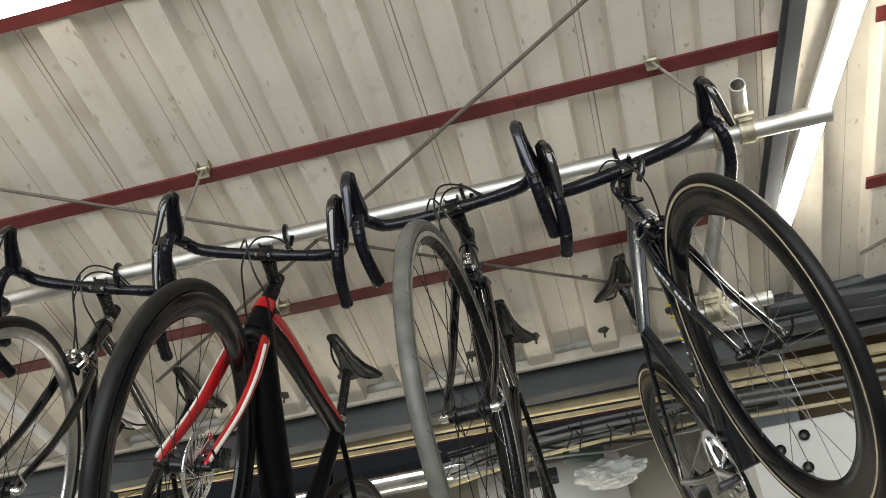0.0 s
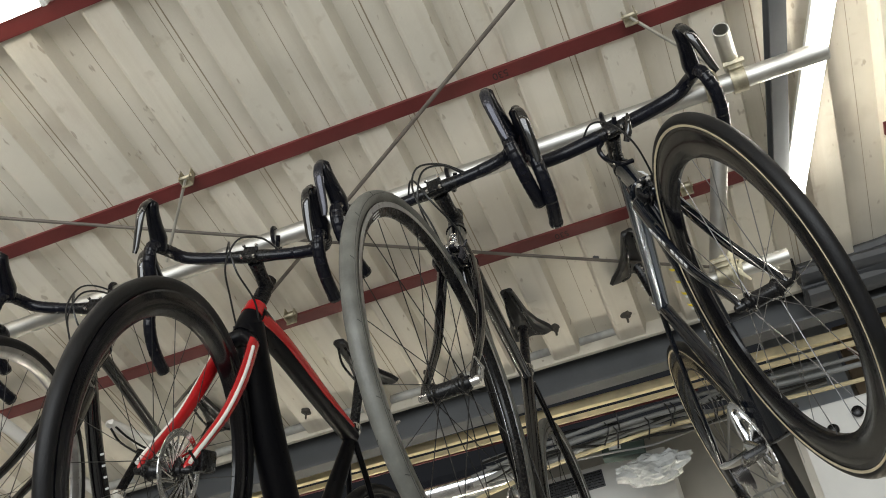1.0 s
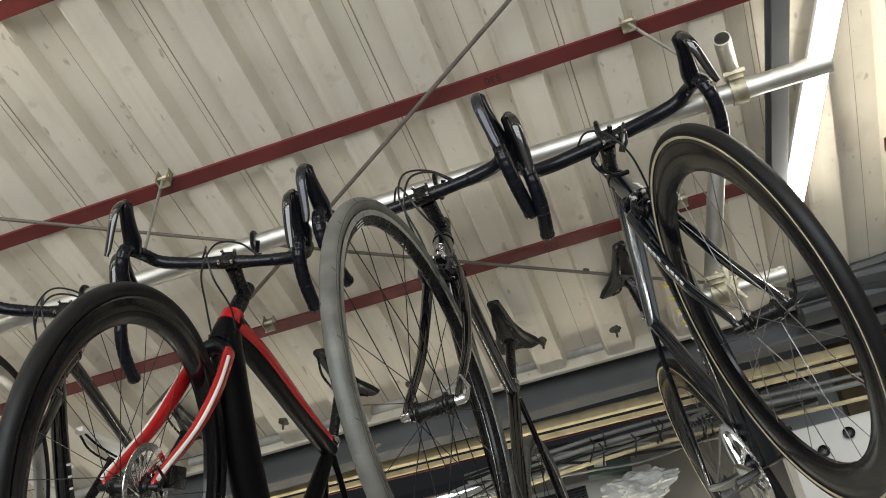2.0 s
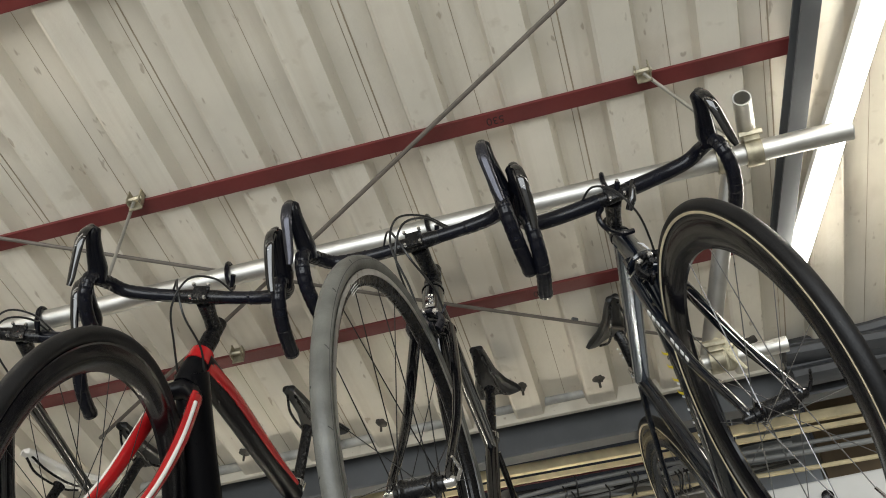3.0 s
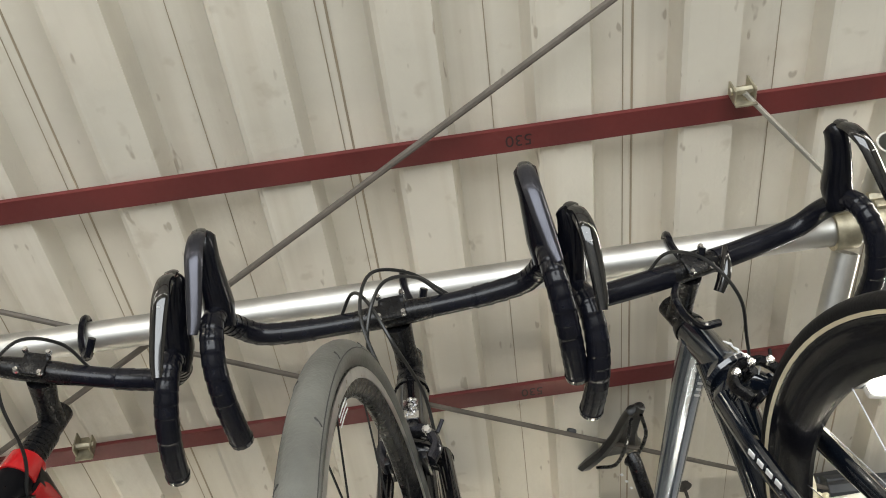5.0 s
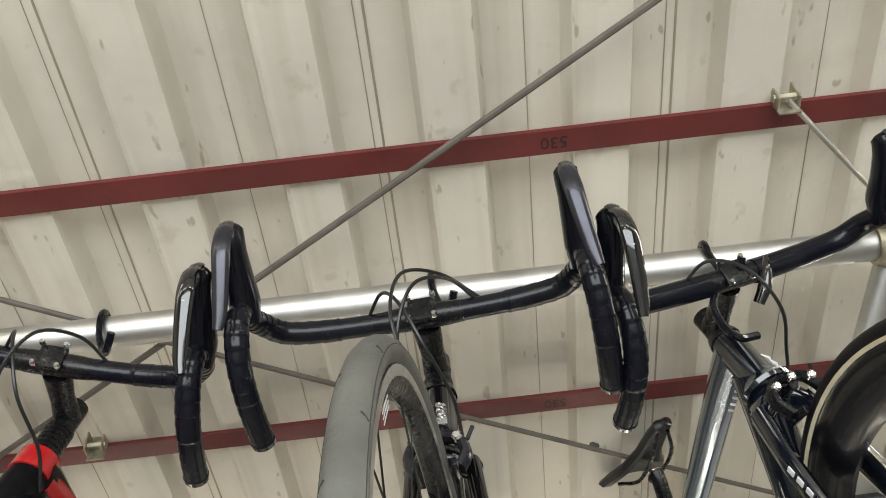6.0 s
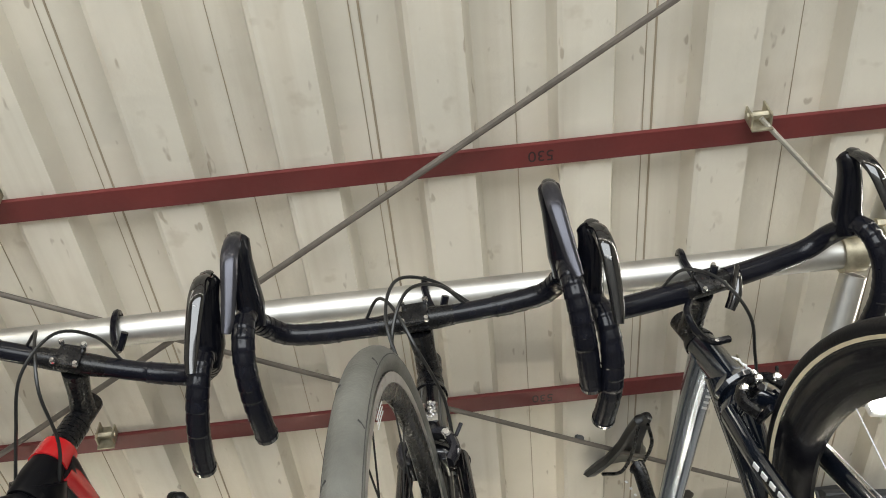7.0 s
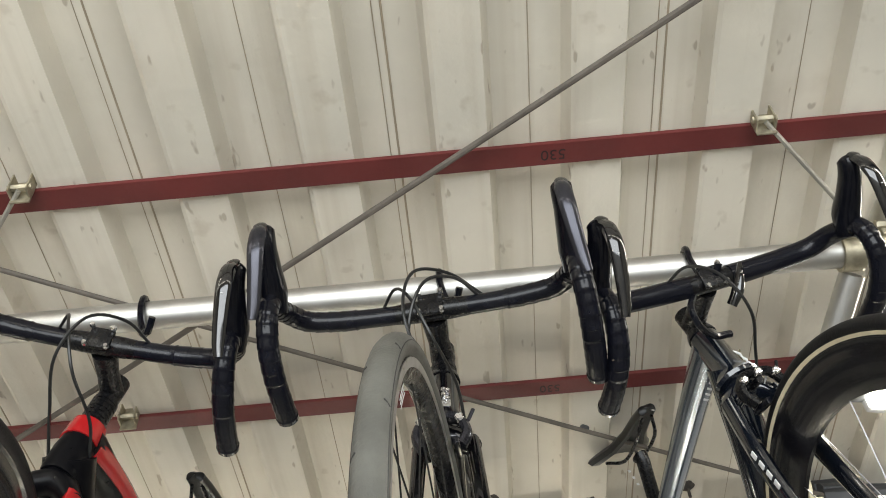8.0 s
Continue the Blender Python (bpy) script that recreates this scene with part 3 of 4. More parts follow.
def saddle(parent, z, tilt, mat=None, shift=0.0):
    m = at((0, 0.675 + shift, z)) @ pose(0, 0, 0, tilt)
    secs = [(-0.150, 0.006, 0.008, -0.004), (-0.143, 0.017, 0.014, -0.002), (-0.10, 0.020, 0.016, 0.0), (-0.03, 0.026, 0.016, -0.002), (0.03, 0.042, 0.017, -0.002), (0.075, 0.062, 0.018, 0.002), (0.105, 0.068, 0.016, 0.005), (0.122, 0.050, 0.009, 0.006)]
    bm = bmesh.new()
    rings = []
    for y, w, h, lift in secs:
        ring = []
        for k in range(16):
            a = 2 * math.pi * k / 16
            x, zz = w * 1.02 * math.cos(a), h * math.sin(a)
            if zz < 0:
                zz = -h * 0.9 * abs(math.sin(a)) ** 0.5 + (h * 1.1 * (1 - abs(math.cos(a))) if abs(x) < w * 0.7 else 0)
            else:
                zz *= 0.8 - 0.25 * (1 - abs(math.cos(a)))
            ring.append(bm.verts.new(m @ Vector((x, y, zz + lift))))
        rings.append(ring)
    for r, s in zip(rings, rings[1:]):
        for k in range(16):
            bm.faces.new((r[k], r[(k + 1) % 16], s[(k + 1) % 16], s[k]))
    bm.faces.new(rings[0][::-1])
    bm.faces.new(rings[-1])
    sd = part("saddle", bm, mat or M_SADDLE, parent)
    for s in (-1, 1):
        bm = bmesh.new()
        tube(bm, [m @ p for p in curve([(s * 0.010, -0.125, -0.012), (s * 0.020, -0.07, -0.034), (s * 0.022, 0.03, -0.036), (s * 0.034, 0.10, -0.010)], 4)], 0.0035, 8)
        part("saddle_rail", bm, M_BLACK, sd)
    return m


def drivetrain(parent, mat):
    bm = bmesh.new()
    for r, x in ((0.108, -0.046), (0.082, -0.041)):
        rings = []
        for xx in (x - 0.0014, x + 0.0014):
            rings.append([[bm.verts.new(BB + Vector((xx, rr * math.cos(2 * math.pi * k / 96), rr * math.sin(2 * math.pi * k / 96)))) for k in range(96)
                           for rr in [(r - (0.004 if k % 2 else 0)) if edge else r - 0.018]] for edge in (1, 0)])
        (a, b), (c, d) = rings
        for k in range(96):
            j = (k + 1) % 96
            for q in ((a[k], a[j], b[j], b[k]), (c[k], d[k], d[j], c[j]), (a[k], c[k], c[j], a[j]), (b[k], b[j], d[j], d[k])):
                bm.faces.new(q)
    part("chainring", bm, M_SILVER, parent, "toothed steel chainrings")
    ang = radians(200)
    for s in (-1, 1):
        bm = bmesh.new()
        dirn = Vector((0, math.cos(ang), math.sin(ang))) * (1 if s < 0 else -1)
        tube(bm, [BB + Vector((s * 0.062, 0, 0)) - dirn * 0.012, BB + Vector((s * 0.066, 0, 0)) + dirn * 0.02, BB + Vector((s * 0.072, 0, 0)) + dirn * 0.15, BB + Vector((s * 0.074, 0, 0)) + dirn * 0.18], [(0.008, 0.016), (0.009, 0.019), (0.007, 0.012), (0.006, 0.010)], 12, side=(1, 0, 0))
        if s < 0:
            for k in range(5):
                a = 2 * math.pi * k / 5 + 0.4
                tube(bm, [BB + Vector((-0.055, 0, 0)), BB + Vector((-0.050, 0.085 * math.cos(a), 0.085 * math.sin(a)))], [(0.008, 0.005), (0.005, 0.003)], 8)
        arm = part("crank_arm", bm, mat, parent)
        bm = bmesh.new()
        p = BB + Vector((s * 0.100, 0, 0)) + dirn * 0.172
        box(bm, (0.055, 0.058, 0.016), at(p), 0.004)
        tube(bm, [p - Vector((s * 0.03, 0, 0)), p], 0.007, 8)
        part("pedal", bm, M_BLACK, arm)
    bm = bmesh.new()
    tube(bm, [BB + Vector((x, 0, 0)) for x in (-0.055, -0.04, 0.04, 0.055)], [0.02, 0.024, 0.024, 0.02], 20)
    part("bottom_bracket", bm, M_BLACK, parent)
    bm = bmesh.new()
    top = [BB + Vector((-0.046, 0.01, 0.106)), HUB_R + Vector((-0.04, 0.0, 0.04))]
    low = [BB + Vector((-0.046, 0.01, -0.106)), HUB_R + Vector((-0.042, -0.02, -0.075))]
    for a, b in (top, low):
        tube(bm, [a, b], [(0.0028, 0.0045)] * 2, 6)
    part("chain", bm, M_SPOKES, parent)
    bm = bmesh.new()
    for k in range(9):
        x, r = -0.018 - k * 0.0036, 0.056 - k * 0.0042
        lathe(bm, [(r, x), (r, x - 0.0016), (0.014, x - 0.0016), (0.014, x)], 32, True, at(HUB_R))
    part("cassette", bm, M_SPOKES, parent)
    bm = bmesh.new()
    tube(bm, curve([HUB_R + Vector((-0.062, 0.01, -0.02)), HUB_R + Vector((-0.066, 0.025, -0.05)), HUB_R + Vector((-0.058, -0.005, -0.075)), HUB_R + Vector((-0.050, -0.02, -0.13))], 4), [(0.009, 0.014), (0.007, 0.011)], 8)
    part("rear_derailleur", bm, M_BLACK, parent)


def stripe(parent, a, b, r, u0, du, count, mat, label, turn=0.0, wide=0.6, sides=1):
    """Short painted bars set on a tube from a to b."""
    a, b = Vector(a), Vector(b)
    d = (b - a).normalized()
    for i in range(count):
        bm = bmesh.new()
        c = a + (b - a) * (u0 + i * du)
        ref = Vector((1, 0, 0))
        bb = d.cross(ref).normalized()
        pts = []
        for k in range(7):
            an = turn - wide / 2 + wide * k / 6
            pts.append(c + (ref * math.cos(an) + bb * math.sin(an)) * (r + 0.0004))
        tube(bm, pts, [(0.0030, 0.0008)] * 7, 6, side=tuple(d))
        part("painted_bar", bm, mat, parent, label if i == 0 else "")


def road_bike(label, place, turn, steer, style):
    """place: the handlebar's clamp. turn: yaw, pitch and lean in degrees."""
    m = at(place) @ Matrix.Rotation(radians(turn[0]), 4, "Z") @ Matrix.Rotation(radians(turn[1]), 4, "X") @ Matrix.Rotation(radians(turn[2]), 4, "Y")
    th = thing("road_bike", label, "bicycle", m, "hanging road bikes")
    fm = bend_around(AXIS_P, AXIS_D, radians(steer))
    k = style.get("fat", 1.0)
    hz, hd = style.get("hub_z", -0.60), style.get("stack", 0.0)
    zc = hz + style.get("ro", 0.352) + 0.047
    hub_f, hub_r = Vector((0, -0.12, hz)), Vector((0, 0.905, min(hz, -0.58)))
    main, second, fork = style["main"], style.get("second", style["main"]), style["fork"]
    # main frame
    bm = bmesh.new()
    tube(bm, [on_axis(z) for z in (-0.064 - hd, -0.07 - hd, (zc - 0.05) / 2 - 0.02, zc + 0.018, zc + 0.012)], [0.021, 0.0225, 0.0215 * (0.5 + k / 2), 0.0265 * style.get("head_k", 1.0), 0.025 * style.get("head_k", 1.0)], 20)
    part("head_tube", bm, style.get("head", main), th)
    bm = bmesh.new()
    tube(bm, [on_axis(-0.058 - hd), on_axis(-0.064 - hd), on_axis(-0.064 - hd - style.get("cover_h", 0.006))], [0.0205, 0.0228 * style.get("cover_k", 1.0), 0.0240 * style.get("cover_k", 1.0)], 20)
    part("headset_cover", bm, style.get("cover", M_BLACK), th)
    bm = bmesh.new()
    tube(bm, curve([on_axis(-0.088 - hd), (0, 0.20, -0.108 - 0.8 * hd), (0, 0.42, -0.150 - 0.4 * hd), (0, 0.605, -0.185)], 5), [(0.019 * k, 0.022 * k), (0.017 * k, 0.018 * k), (0.015 * k, 0.015 * k)], 14, side=(1, 0, 0))
    top = part("top_tube", bm, style.get("top", main), th)
    bm = bmesh.new()
    dt = curve([on_axis(zc + 0.05), (0, 0.17, -0.308), (0, 0.32, -0.486), BB], 5)
    tube(bm, dt, [(0.022 * k, 0.025 * k), (0.024 * k, 0.028 * k), (0.030 * k, 0.027 * k)], 16, side=(1, 0, 0))
    down = part("down_tube", bm, style.get("down", second), th)
    bm = bmesh.new()
    seat_top = Vector((0, 0.613, -0.150))
    tube(bm, [BB, BB.lerp(seat_top, 0.5), seat_top], [(0.022 * k, 0.020 * k), (0.015 * k, 0.019 * k), (0.0165, 0.018)], 14, side=(1, 0, 0))
    part("seat_tube", bm, main, th)
    for s in (-1, 1):
        bm = bmesh.new()
        tube(bm, curve([(s * 0.012, 0.606, -0.20), (s * 0.030, 0.68, -0.30), (s * 0.055, 0.80, -0.48), (s * 0.062, 0.902, hz + 0.005)], 4), [(0.008, 0.011), (0.007, 0.009), (0.006, 0.008)], 10, side=(1, 0, 0))
        part("seat_stay", bm, style.get("stay", main), th)
        bm = bmesh.new()
        tube(bm, curve([(s * 0.030, 0.485, -0.650), (s * 0.036, 0.56, -0.640), (s * 0.056, 0.74, -0.604), (s * 0.063, 0.905, hz)], 4), [(0.010, 0.016), (0.009, 0.013), (0.007, 0.010)], 10, side=(1, 0, 0))
        part("chain_stay", bm, style.get("stay", main), th)
    bm = bmesh.new()
    sz = style.get("saddle_z", 0.055)
    post = Vector((0, 0.675 + style.get("saddle_y", 0.0), sz - 0.045))
    tube(bm, [seat_top, post - Vector((0, 0.004, 0.012)), post], [(0.0135, 0.0145), (0.0135, 0.0145), (0.016, 0.020)], 14, side=(1, 0, 0))
    part("seat_post", bm, M_BLACK, th)
    bm = bmesh.new()
    tube(bm, [seat_top + Vector((0, 0.0, -0.012)), seat_top + Vector((0, 0.004, 0.004))], 0.0195, 18)
    part("seat_clamp", bm, style.get("seat_clamp", M_SILVER), th)
    saddle(th, sz, style.get("saddle_tilt", 0), style.get("saddle"), style.get("saddle_y", 0.0))
    # fork
    bm = bmesh.new()
    cr = on_axis(zc)
    tube(bm, [fm @ Vector(p) for p in ((-0.038, cr.y - 0.004, zc - 0.02), (-0.022, cr.y, zc - 0.004), (0, cr.y + 0.002, zc + 0.006), (0.022, cr.y, zc - 0.004), (0.038, cr.y - 0.004, zc - 0.02))], [(0.013, 0.018), (0.018, 0.022), (0.021, 0.024), (0.018, 0.022), (0.013, 0.018)], 14, side=(0, 0, 1))
    part("fork_crown", bm, style.get("crown", fork), th)
    for s in (-1, 1):
        bm = bmesh.new()
        path = [fm @ p for p in curve([(s * 0.036, cr.y - 0.002, zc - 0.012), (s * 0.045, cr.y - 0.028, zc * 0.7 + hz * 0.3), (s * 0.049, cr.y - 0.075, zc * 0.4 + hz * 0.6), (s * 0.050, -0.113, hz + 0.025), (s * 0.050, -0.12, hz - 0.003)], 5)]
        fk = style.get("fork_fat", 1.0)
        tube(bm, path, [(0.0105 * fk, 0.019 * fk), (0.0095 * fk, 0.019 * fk), (0.008 * fk, 0.014 * fk), (0.007, 0.009), (0.006, 0.008)], 12, side=(1, 0, 0))
        blade = part("fork_blade", bm, fork, th)
        if style.get("fork_edge"):
            bm = bmesh.new()
            line = [p + fm.to_3x3() @ Vector((s * 0.0080, -0.0115 * (1 - 0.5 * i / len(path)), 0.0)) for i, p in enumerate(path[1:-4])]
            tube(bm, line, 0.0042, 8)
            part("painted_edge", bm, P_WHITE, blade, "white painted edge line")
        if style.get("fork_mark") and s < 0:
            for i in range(9):
                if i in (4,):
                    continue
                bm = bmesh.new()
                c = Vector((s * 0.0465, cr.y - 0.030 - i * 0.0062, zc - 0.10 - i * 0.0165))
                box(bm, (0.002, 0.0085, 0.0115), fm @ at(c + Vector((s * 0.0098, -0.002, 0))) @ pose(0, 0, 0, -20), 0.0004)
                part("decal_bar", bm, P_DECAL, blade, "white lettering bar" if i == 0 else "")
    if style.get("badge"):
        bm = bmesh.new()
        c = on_axis(-0.115) + Vector((0, -0.0225, -0.002))
        box(bm, (0.020, 0.004, 0.036), at(c) @ pose(0, 0, 0, -17), 0.0018)
        for q in range(7):
            bmesh.ops.create_icosphere(bm, subdivisions=1, radius=0.004, matrix=at(c + Vector((0.006 * math.sin(q * 2.1), -0.003, 0.013 * math.cos(q * 1.7)))))
        part("head_badge", bm, M_SILVER, th, "embossed silver head badge")
    if style.get("caliper"):
        caliper(th, fm, style["caliper"], zc)
    hub_m = fm @ at(hub_f)
    wheel("front_wheel", th, hub_m, style, style.get("spokes", 20))
    bm = bmesh.new()
    tube(bm, [hub_m @ Vector((x, 0, 0)) for x in (-0.062, -0.058, 0.058, 0.062)], [0.006, 0.009, 0.009, 0.006], 12)
    tube(bm, [hub_m @ Vector(p) for p in ((0.064, 0, 0), (0.074, -0.012, 0.012), (0.070, -0.040, 0.022))], [0.0038, 0.0034, 0.0025], 8)
    part("quick_release", bm, style.get("qr", M_BLACK), th)
    if style.get("rotor"):
        bm = bmesh.new()
        lathe(bm, [(0.080, 0.034), (0.080, 0.0358), (0.066, 0.0358), (0.066, 0.034)], 72, True, hub_m)
        for i in range(18):
            a = 2 * math.pi * i / 18
            p, q = Vector((0.0349, 0.067 * math.cos(a), 0.067 * math.sin(a))), Vector((0.0349, 0.026 * math.cos(a + 0.7), 0.026 * math.sin(a + 0.7)))
            tube(bm, [hub_m @ p, hub_m @ q], [(0.0009, 0.003)] * 2, 6, side=(1, 0, 0))
        for i in range(48):
            a = 2 * math.pi * i / 48
            tube(bm, [hub_m @ Vector((0.0332, 0.073 * math.cos(a), 0.073 * math.sin(a))), hub_m @ Vector((0.0366, 0.073 * math.cos(a), 0.073 * math.sin(a)))], 0.0026, 6)
        part("brake_disc", bm, M_SILVER, th, "shiny drilled steel brake disc")
        bm = bmesh.new()
        box(bm, (0.030, 0.060, 0.045), fm @ at((0.047, -0.062, hz + 0.045)) @ pose(0, 0, 0, 20), 0.006)
        part("disc_caliper", bm, M_BLACK, th)
    rs = dict(style)
    wheel("rear_wheel", th, at(hub_r), rs, style.get("spokes", 20))
    stem(th, fm, style)
    handlebar(th, fm, style)
    cables(th, fm, style)
    drivetrain(th, style.get("crank", M_BLACK))
    if style.get("bottle_cage"):
        bm = bmesh.new()
        c = Vector((0, 0.28, -0.37))
        for s in (-1, 1):
            tube(bm, curve([c + Vector((s * 0.01, -0.03, 0.05)), c + Vector((s * 0.036, 0.02, 0.06)), c + Vector((s * 0.036, 0.05, 0.0)), c + Vector((s * 0.01, 0.05, -0.05))], 4), 0.004, 8)
        part("bottle_cage", bm, M_BLACK, th)
    return th, top, down, dt


BASE = dict(depth=0.026, rim_w=0.022, tyre_w=0.026, rim=M_BLACK, tyre=M_RUBBER)
bike_a = dict(BASE, main=P_BLACK, fork=P_BLACK, track=True, rim=M_TRACK, tyre_w=0.027, caliper=M_SILVER, stay=P_BLACK, crank=M_SILVER, qr=M_SILVER, spokes=24, cables=3, stem=M_BLACK, spacer=M_SILVER, fork_fat=0.85, fat=0.85)
bike_b = dict(BASE, main=P_MATT, top=P_MATT, fork=P_RED, crown=P_MATT, cover=P_RED, cover_h=0.032, cover_k=1.18, head=P_MATT, fork_edge=True, depth=0.052, rim_w=0.029, tyre_w=0.032, rim=M_CARBON, rotor=True, fat=1.6, spokes=24, cables=2, seat_clamp=M_SILVER, saddle_z=0.045, saddle_y=-0.06, fork_fat=1.0, drop=0.66, stack=0.032, hub_z=-0.602)
bike_c = dict(BASE, main=P_BLACK, fork=P_BLACK, track=True, tyre=M_GREYRUBBER, tread=True, badge=True, tyre_w=0.030, caliper=M_GREYLEVER, cables=3, spokes=20, qr=M_SILVER, lever=M_GREYLEVER, hub_z=-0.590, ro=0.364, drop=0.74)
bike_d = dict(BASE, main=P_NAVY, top=P_STEELBLUE, head=P_NAVY, head_k=1.45, fork=P_NAVY, depth=0.066, rim_w=0.027, tyre_w=0.027, rim=M_CARBON, edge=True, caliper=M_BLACK, fork_mark=True, spokes=18, spoke=M_SPOKES, cables=1, crank=M_SILVER, fat=1.3, aero=True, fork_fat=1.1, valve=2.5, hub_z=-0.560, ro=0.355, drop=0.78, saddle_z=-0.022, saddle_y=-0.10, stack=-0.022)

PLACES = [
    ("black road bike with silver brake tracks, hung by its handlebar", (-0.975, 1.084, 2.296), (4.5, -0.7, 10.9), 6.4, bike_a),
    ("matt black road bike with red fork and disc brake", (-0.498, 1.025, 2.235), (-2.1, -1.5, 10.2), 9.0, bike_b),
    ("gloss black road bike with worn grey tyre, hung by its handlebar", (0.0065, 1.0095, 2.228), (0.0, 0.8, 1.0), -4.8, bike_c),
    ("dark navy road bike with deep carbon wheels and yellow stripes", (0.4045, 1.0645, 2.2745), (6.4, 8.9, -18.0), 3.4, bike_d),
]
BIKES = [road_bike(*p) for p in PLACES]
th, top, down, dt = BIKES[3]
stripe(down, dt[3], dt[14], 0.0338, 0.16, 0.062, 4, P_YELLOW, "yellow painted stripe", turn=2.75, wide=1.5)
stripe(down, dt[3], dt[14], 0.0340, 0.30, 0.062, 9, P_DECAL, "white lettering bar", turn=2.6, wide=0.55)
th, top, down, dt = BIKES[1]
for s in (-1, 1):
    bm = bmesh.new()
    tube(bm, curve([on_axis(-0.131) + Vector((s * 0.026, 0.01, 0.004)), (s * 0.0285, 0.20, -0.131), (s * 0.0255, 0.42, -0.159), (s * 0.023, 0.57, -0.170)], 5), [(0.004, 0.016), (0.004, 0.013), (0.003, 0.006)], 10, side=(1, 0, 0))
    part("painted_panel", bm, P_RED, top, "gloss red painted panel")
th, top, down, dt = BIKES[0]
stripe(down, dt[3], dt[14], 0.0225, 0.2, 0.06, 7, P_DECAL, "white lettering bar", turn=0.6, wide=0.8)
th, top, down, dt = BIKES[3]
tt = curve([on_axis(-0.088), (0, 0.20, -0.108), (0, 0.42, -0.150), (0, 0.605, -0.185)], 5)
stripe(top, tt[1], tt[9], 0.0258, 0.05, 0.055, 4, P_DECAL, "white lettering bar", turn=2.2, wide=0.28)
stripe(down, dt[3], dt[14], 0.0335, 0.50, 0.05, 2, P_RED, "red painted stripe", turn=1.2, wide=0.5)
head = next(o for o in th.children if o.name.startswith("head_tube"))
for i in range(5):
    bm = bmesh.new()
    z = -0.108 - i * 0.013
    a = on_axis(z) + Vector((0.010 + 0.004 * i, -0.0255 - 0.0012 * i, 0.010))
    b = on_axis(z) + Vector((0.026 - 0.001 * i, -0.0115 - 0.0016 * i, -0.004))
    tube(bm, [a, (a + b) / 2 + Vector((0.002, -0.003, 0)), b], [(0.0008, 0.0008), (0.0022, 0.001), (0.0008, 0.0008)], 6)
    part("painted_flash", bm, P_DECAL, head, "white painted flash" if i == 0 else "")
seat = next(o for o in th.children if o.name.startswith("saddle"))
for i in range(2):
    bm = bmesh.new()
    tube(bm, [(-0.024 - 0.004 * i, 0.640 + 0.012 * i, 0.066), (-0.028 - 0.004 * i, 0.640 + 0.012 * i, 0.054), (-0.026 - 0.004 * i, 0.640 + 0.012 * i, 0.044)], 0.0022, 6)
    part("yellow_line", bm, P_YELLOW, seat, "yellow line on the saddle edge")
post = next(o for o in th.children if o.name.startswith("seat_post"))
stripe(post, (0, 0.618, -0.135), (0, 0.668, 0.0), 0.0143, 0.30, 0.12, 3, P_DECAL, "white lettering bar", turn=1.8, wide=0.35)
bm = bmesh.new()
tube(bm, curve([(-0.030, -0.004, -0.018), (-0.050, -0.020, -0.040), (-0.046, -0.010, -0.066), (-0.018, 0.02, -0.076), (0.012, 0.03, -0.078)], 6), 0.0055, 8)
part("rubber_strap", bm, M_HOOD, th, "black rubber strap loop below the stem")
bm = bmesh.new()
tube(bm, curve([(0.014, -0.012, -0.052), (0.028, -0.024, -0.038), (0.040, -0.032, -0.018), (0.048, -0.035, -0.002)], 5), [(0.007, 0.009), (0.009, 0.010), (0.007, 0.007), (0.003, 0.003)], 12)
part("computer_mount", bm, M_GLOSS, th, "glossy black mount under the stem")
th, top, down, dt = BIKES[2]
rim = next(o for o in th.children if o.name.startswith("front_wheel"))
for i in range(3):
    r0 = 0.364 - 0.0145 - 0.0042 * i
    for s in (-1, 1):
        bm = bmesh.new()
        pts = [(s * (0.0122 - 0.0002 * i), r0 * math.cos(a), r0 * math.sin(a)) for a in (2.40, 2.44, 2.48, 2.52)]
        tube(bm, pts, [(0.0004, 0.0007)] * 4, 6, side=(1, 0, 0))
        part("decal_bar", bm, P_DECAL, rim, "white decal bar on the rim" if i == 0 else "")

# ---- back of the room ----
def structure(name, label, size, m, mat, category, bevel=0.0):
    bm = bmesh.new()
    box(bm, size, None, bevel)
    return tagged(part(name, bm, mat, m=m, smooth=False), label, category, kind="structure")


structure("floor", "grey concrete workshop floor", (9, 8, 0.1), at((0, 0, -0.05)), M_FLOOR, "floor")
structure("wall_north", "plain grey plaster back wall", (9, 0.12, 2.5), at((0, 3.0, 1.25)), M_BACK, "wall")
structure("wall_south", "plain plaster wall beside the open shop front", (1.6, 0.12, 3.7), at((-3.7, -3.0, 1.85)), M_BACK, "wall")
structure("wall_south_east", "plain plaster wall beside the open shop front", (1.6, 0.12, 3.7), at((3.7, -3.0, 1.85)), M_BACK, "wall")
structure("wall_south_lintel", "plain plaster wall over the open shop front", (5.8, 0.12, 1.2), at((0, -3.0, 3.1)), M_BACK, "wall")
structure("wall_west", "plain plaster wall", (0.12, 6.2, 3.5), at((-4.1, 0, 1.75)), M_BACK, "wall")
structure("wall_east", "plain plaster wall", (0.12, 6.2, 3.5), at((4.1, 0, 1.75)), M_BACK, "wall")

# The far end of the room is laid out on its own datum, set by BACK.
BACK = Matrix.LocRotScale((-0.0876, 0.6155, 0.1505), Matrix(((0.9999, -0.0070, -0.0087), (0.0054, 0.9843, -0.1764), (0.0098, 0.1763, 0.9843))).to_quaternion(), (0.88, 0.88, 0.88))
before = set(scene.objects)

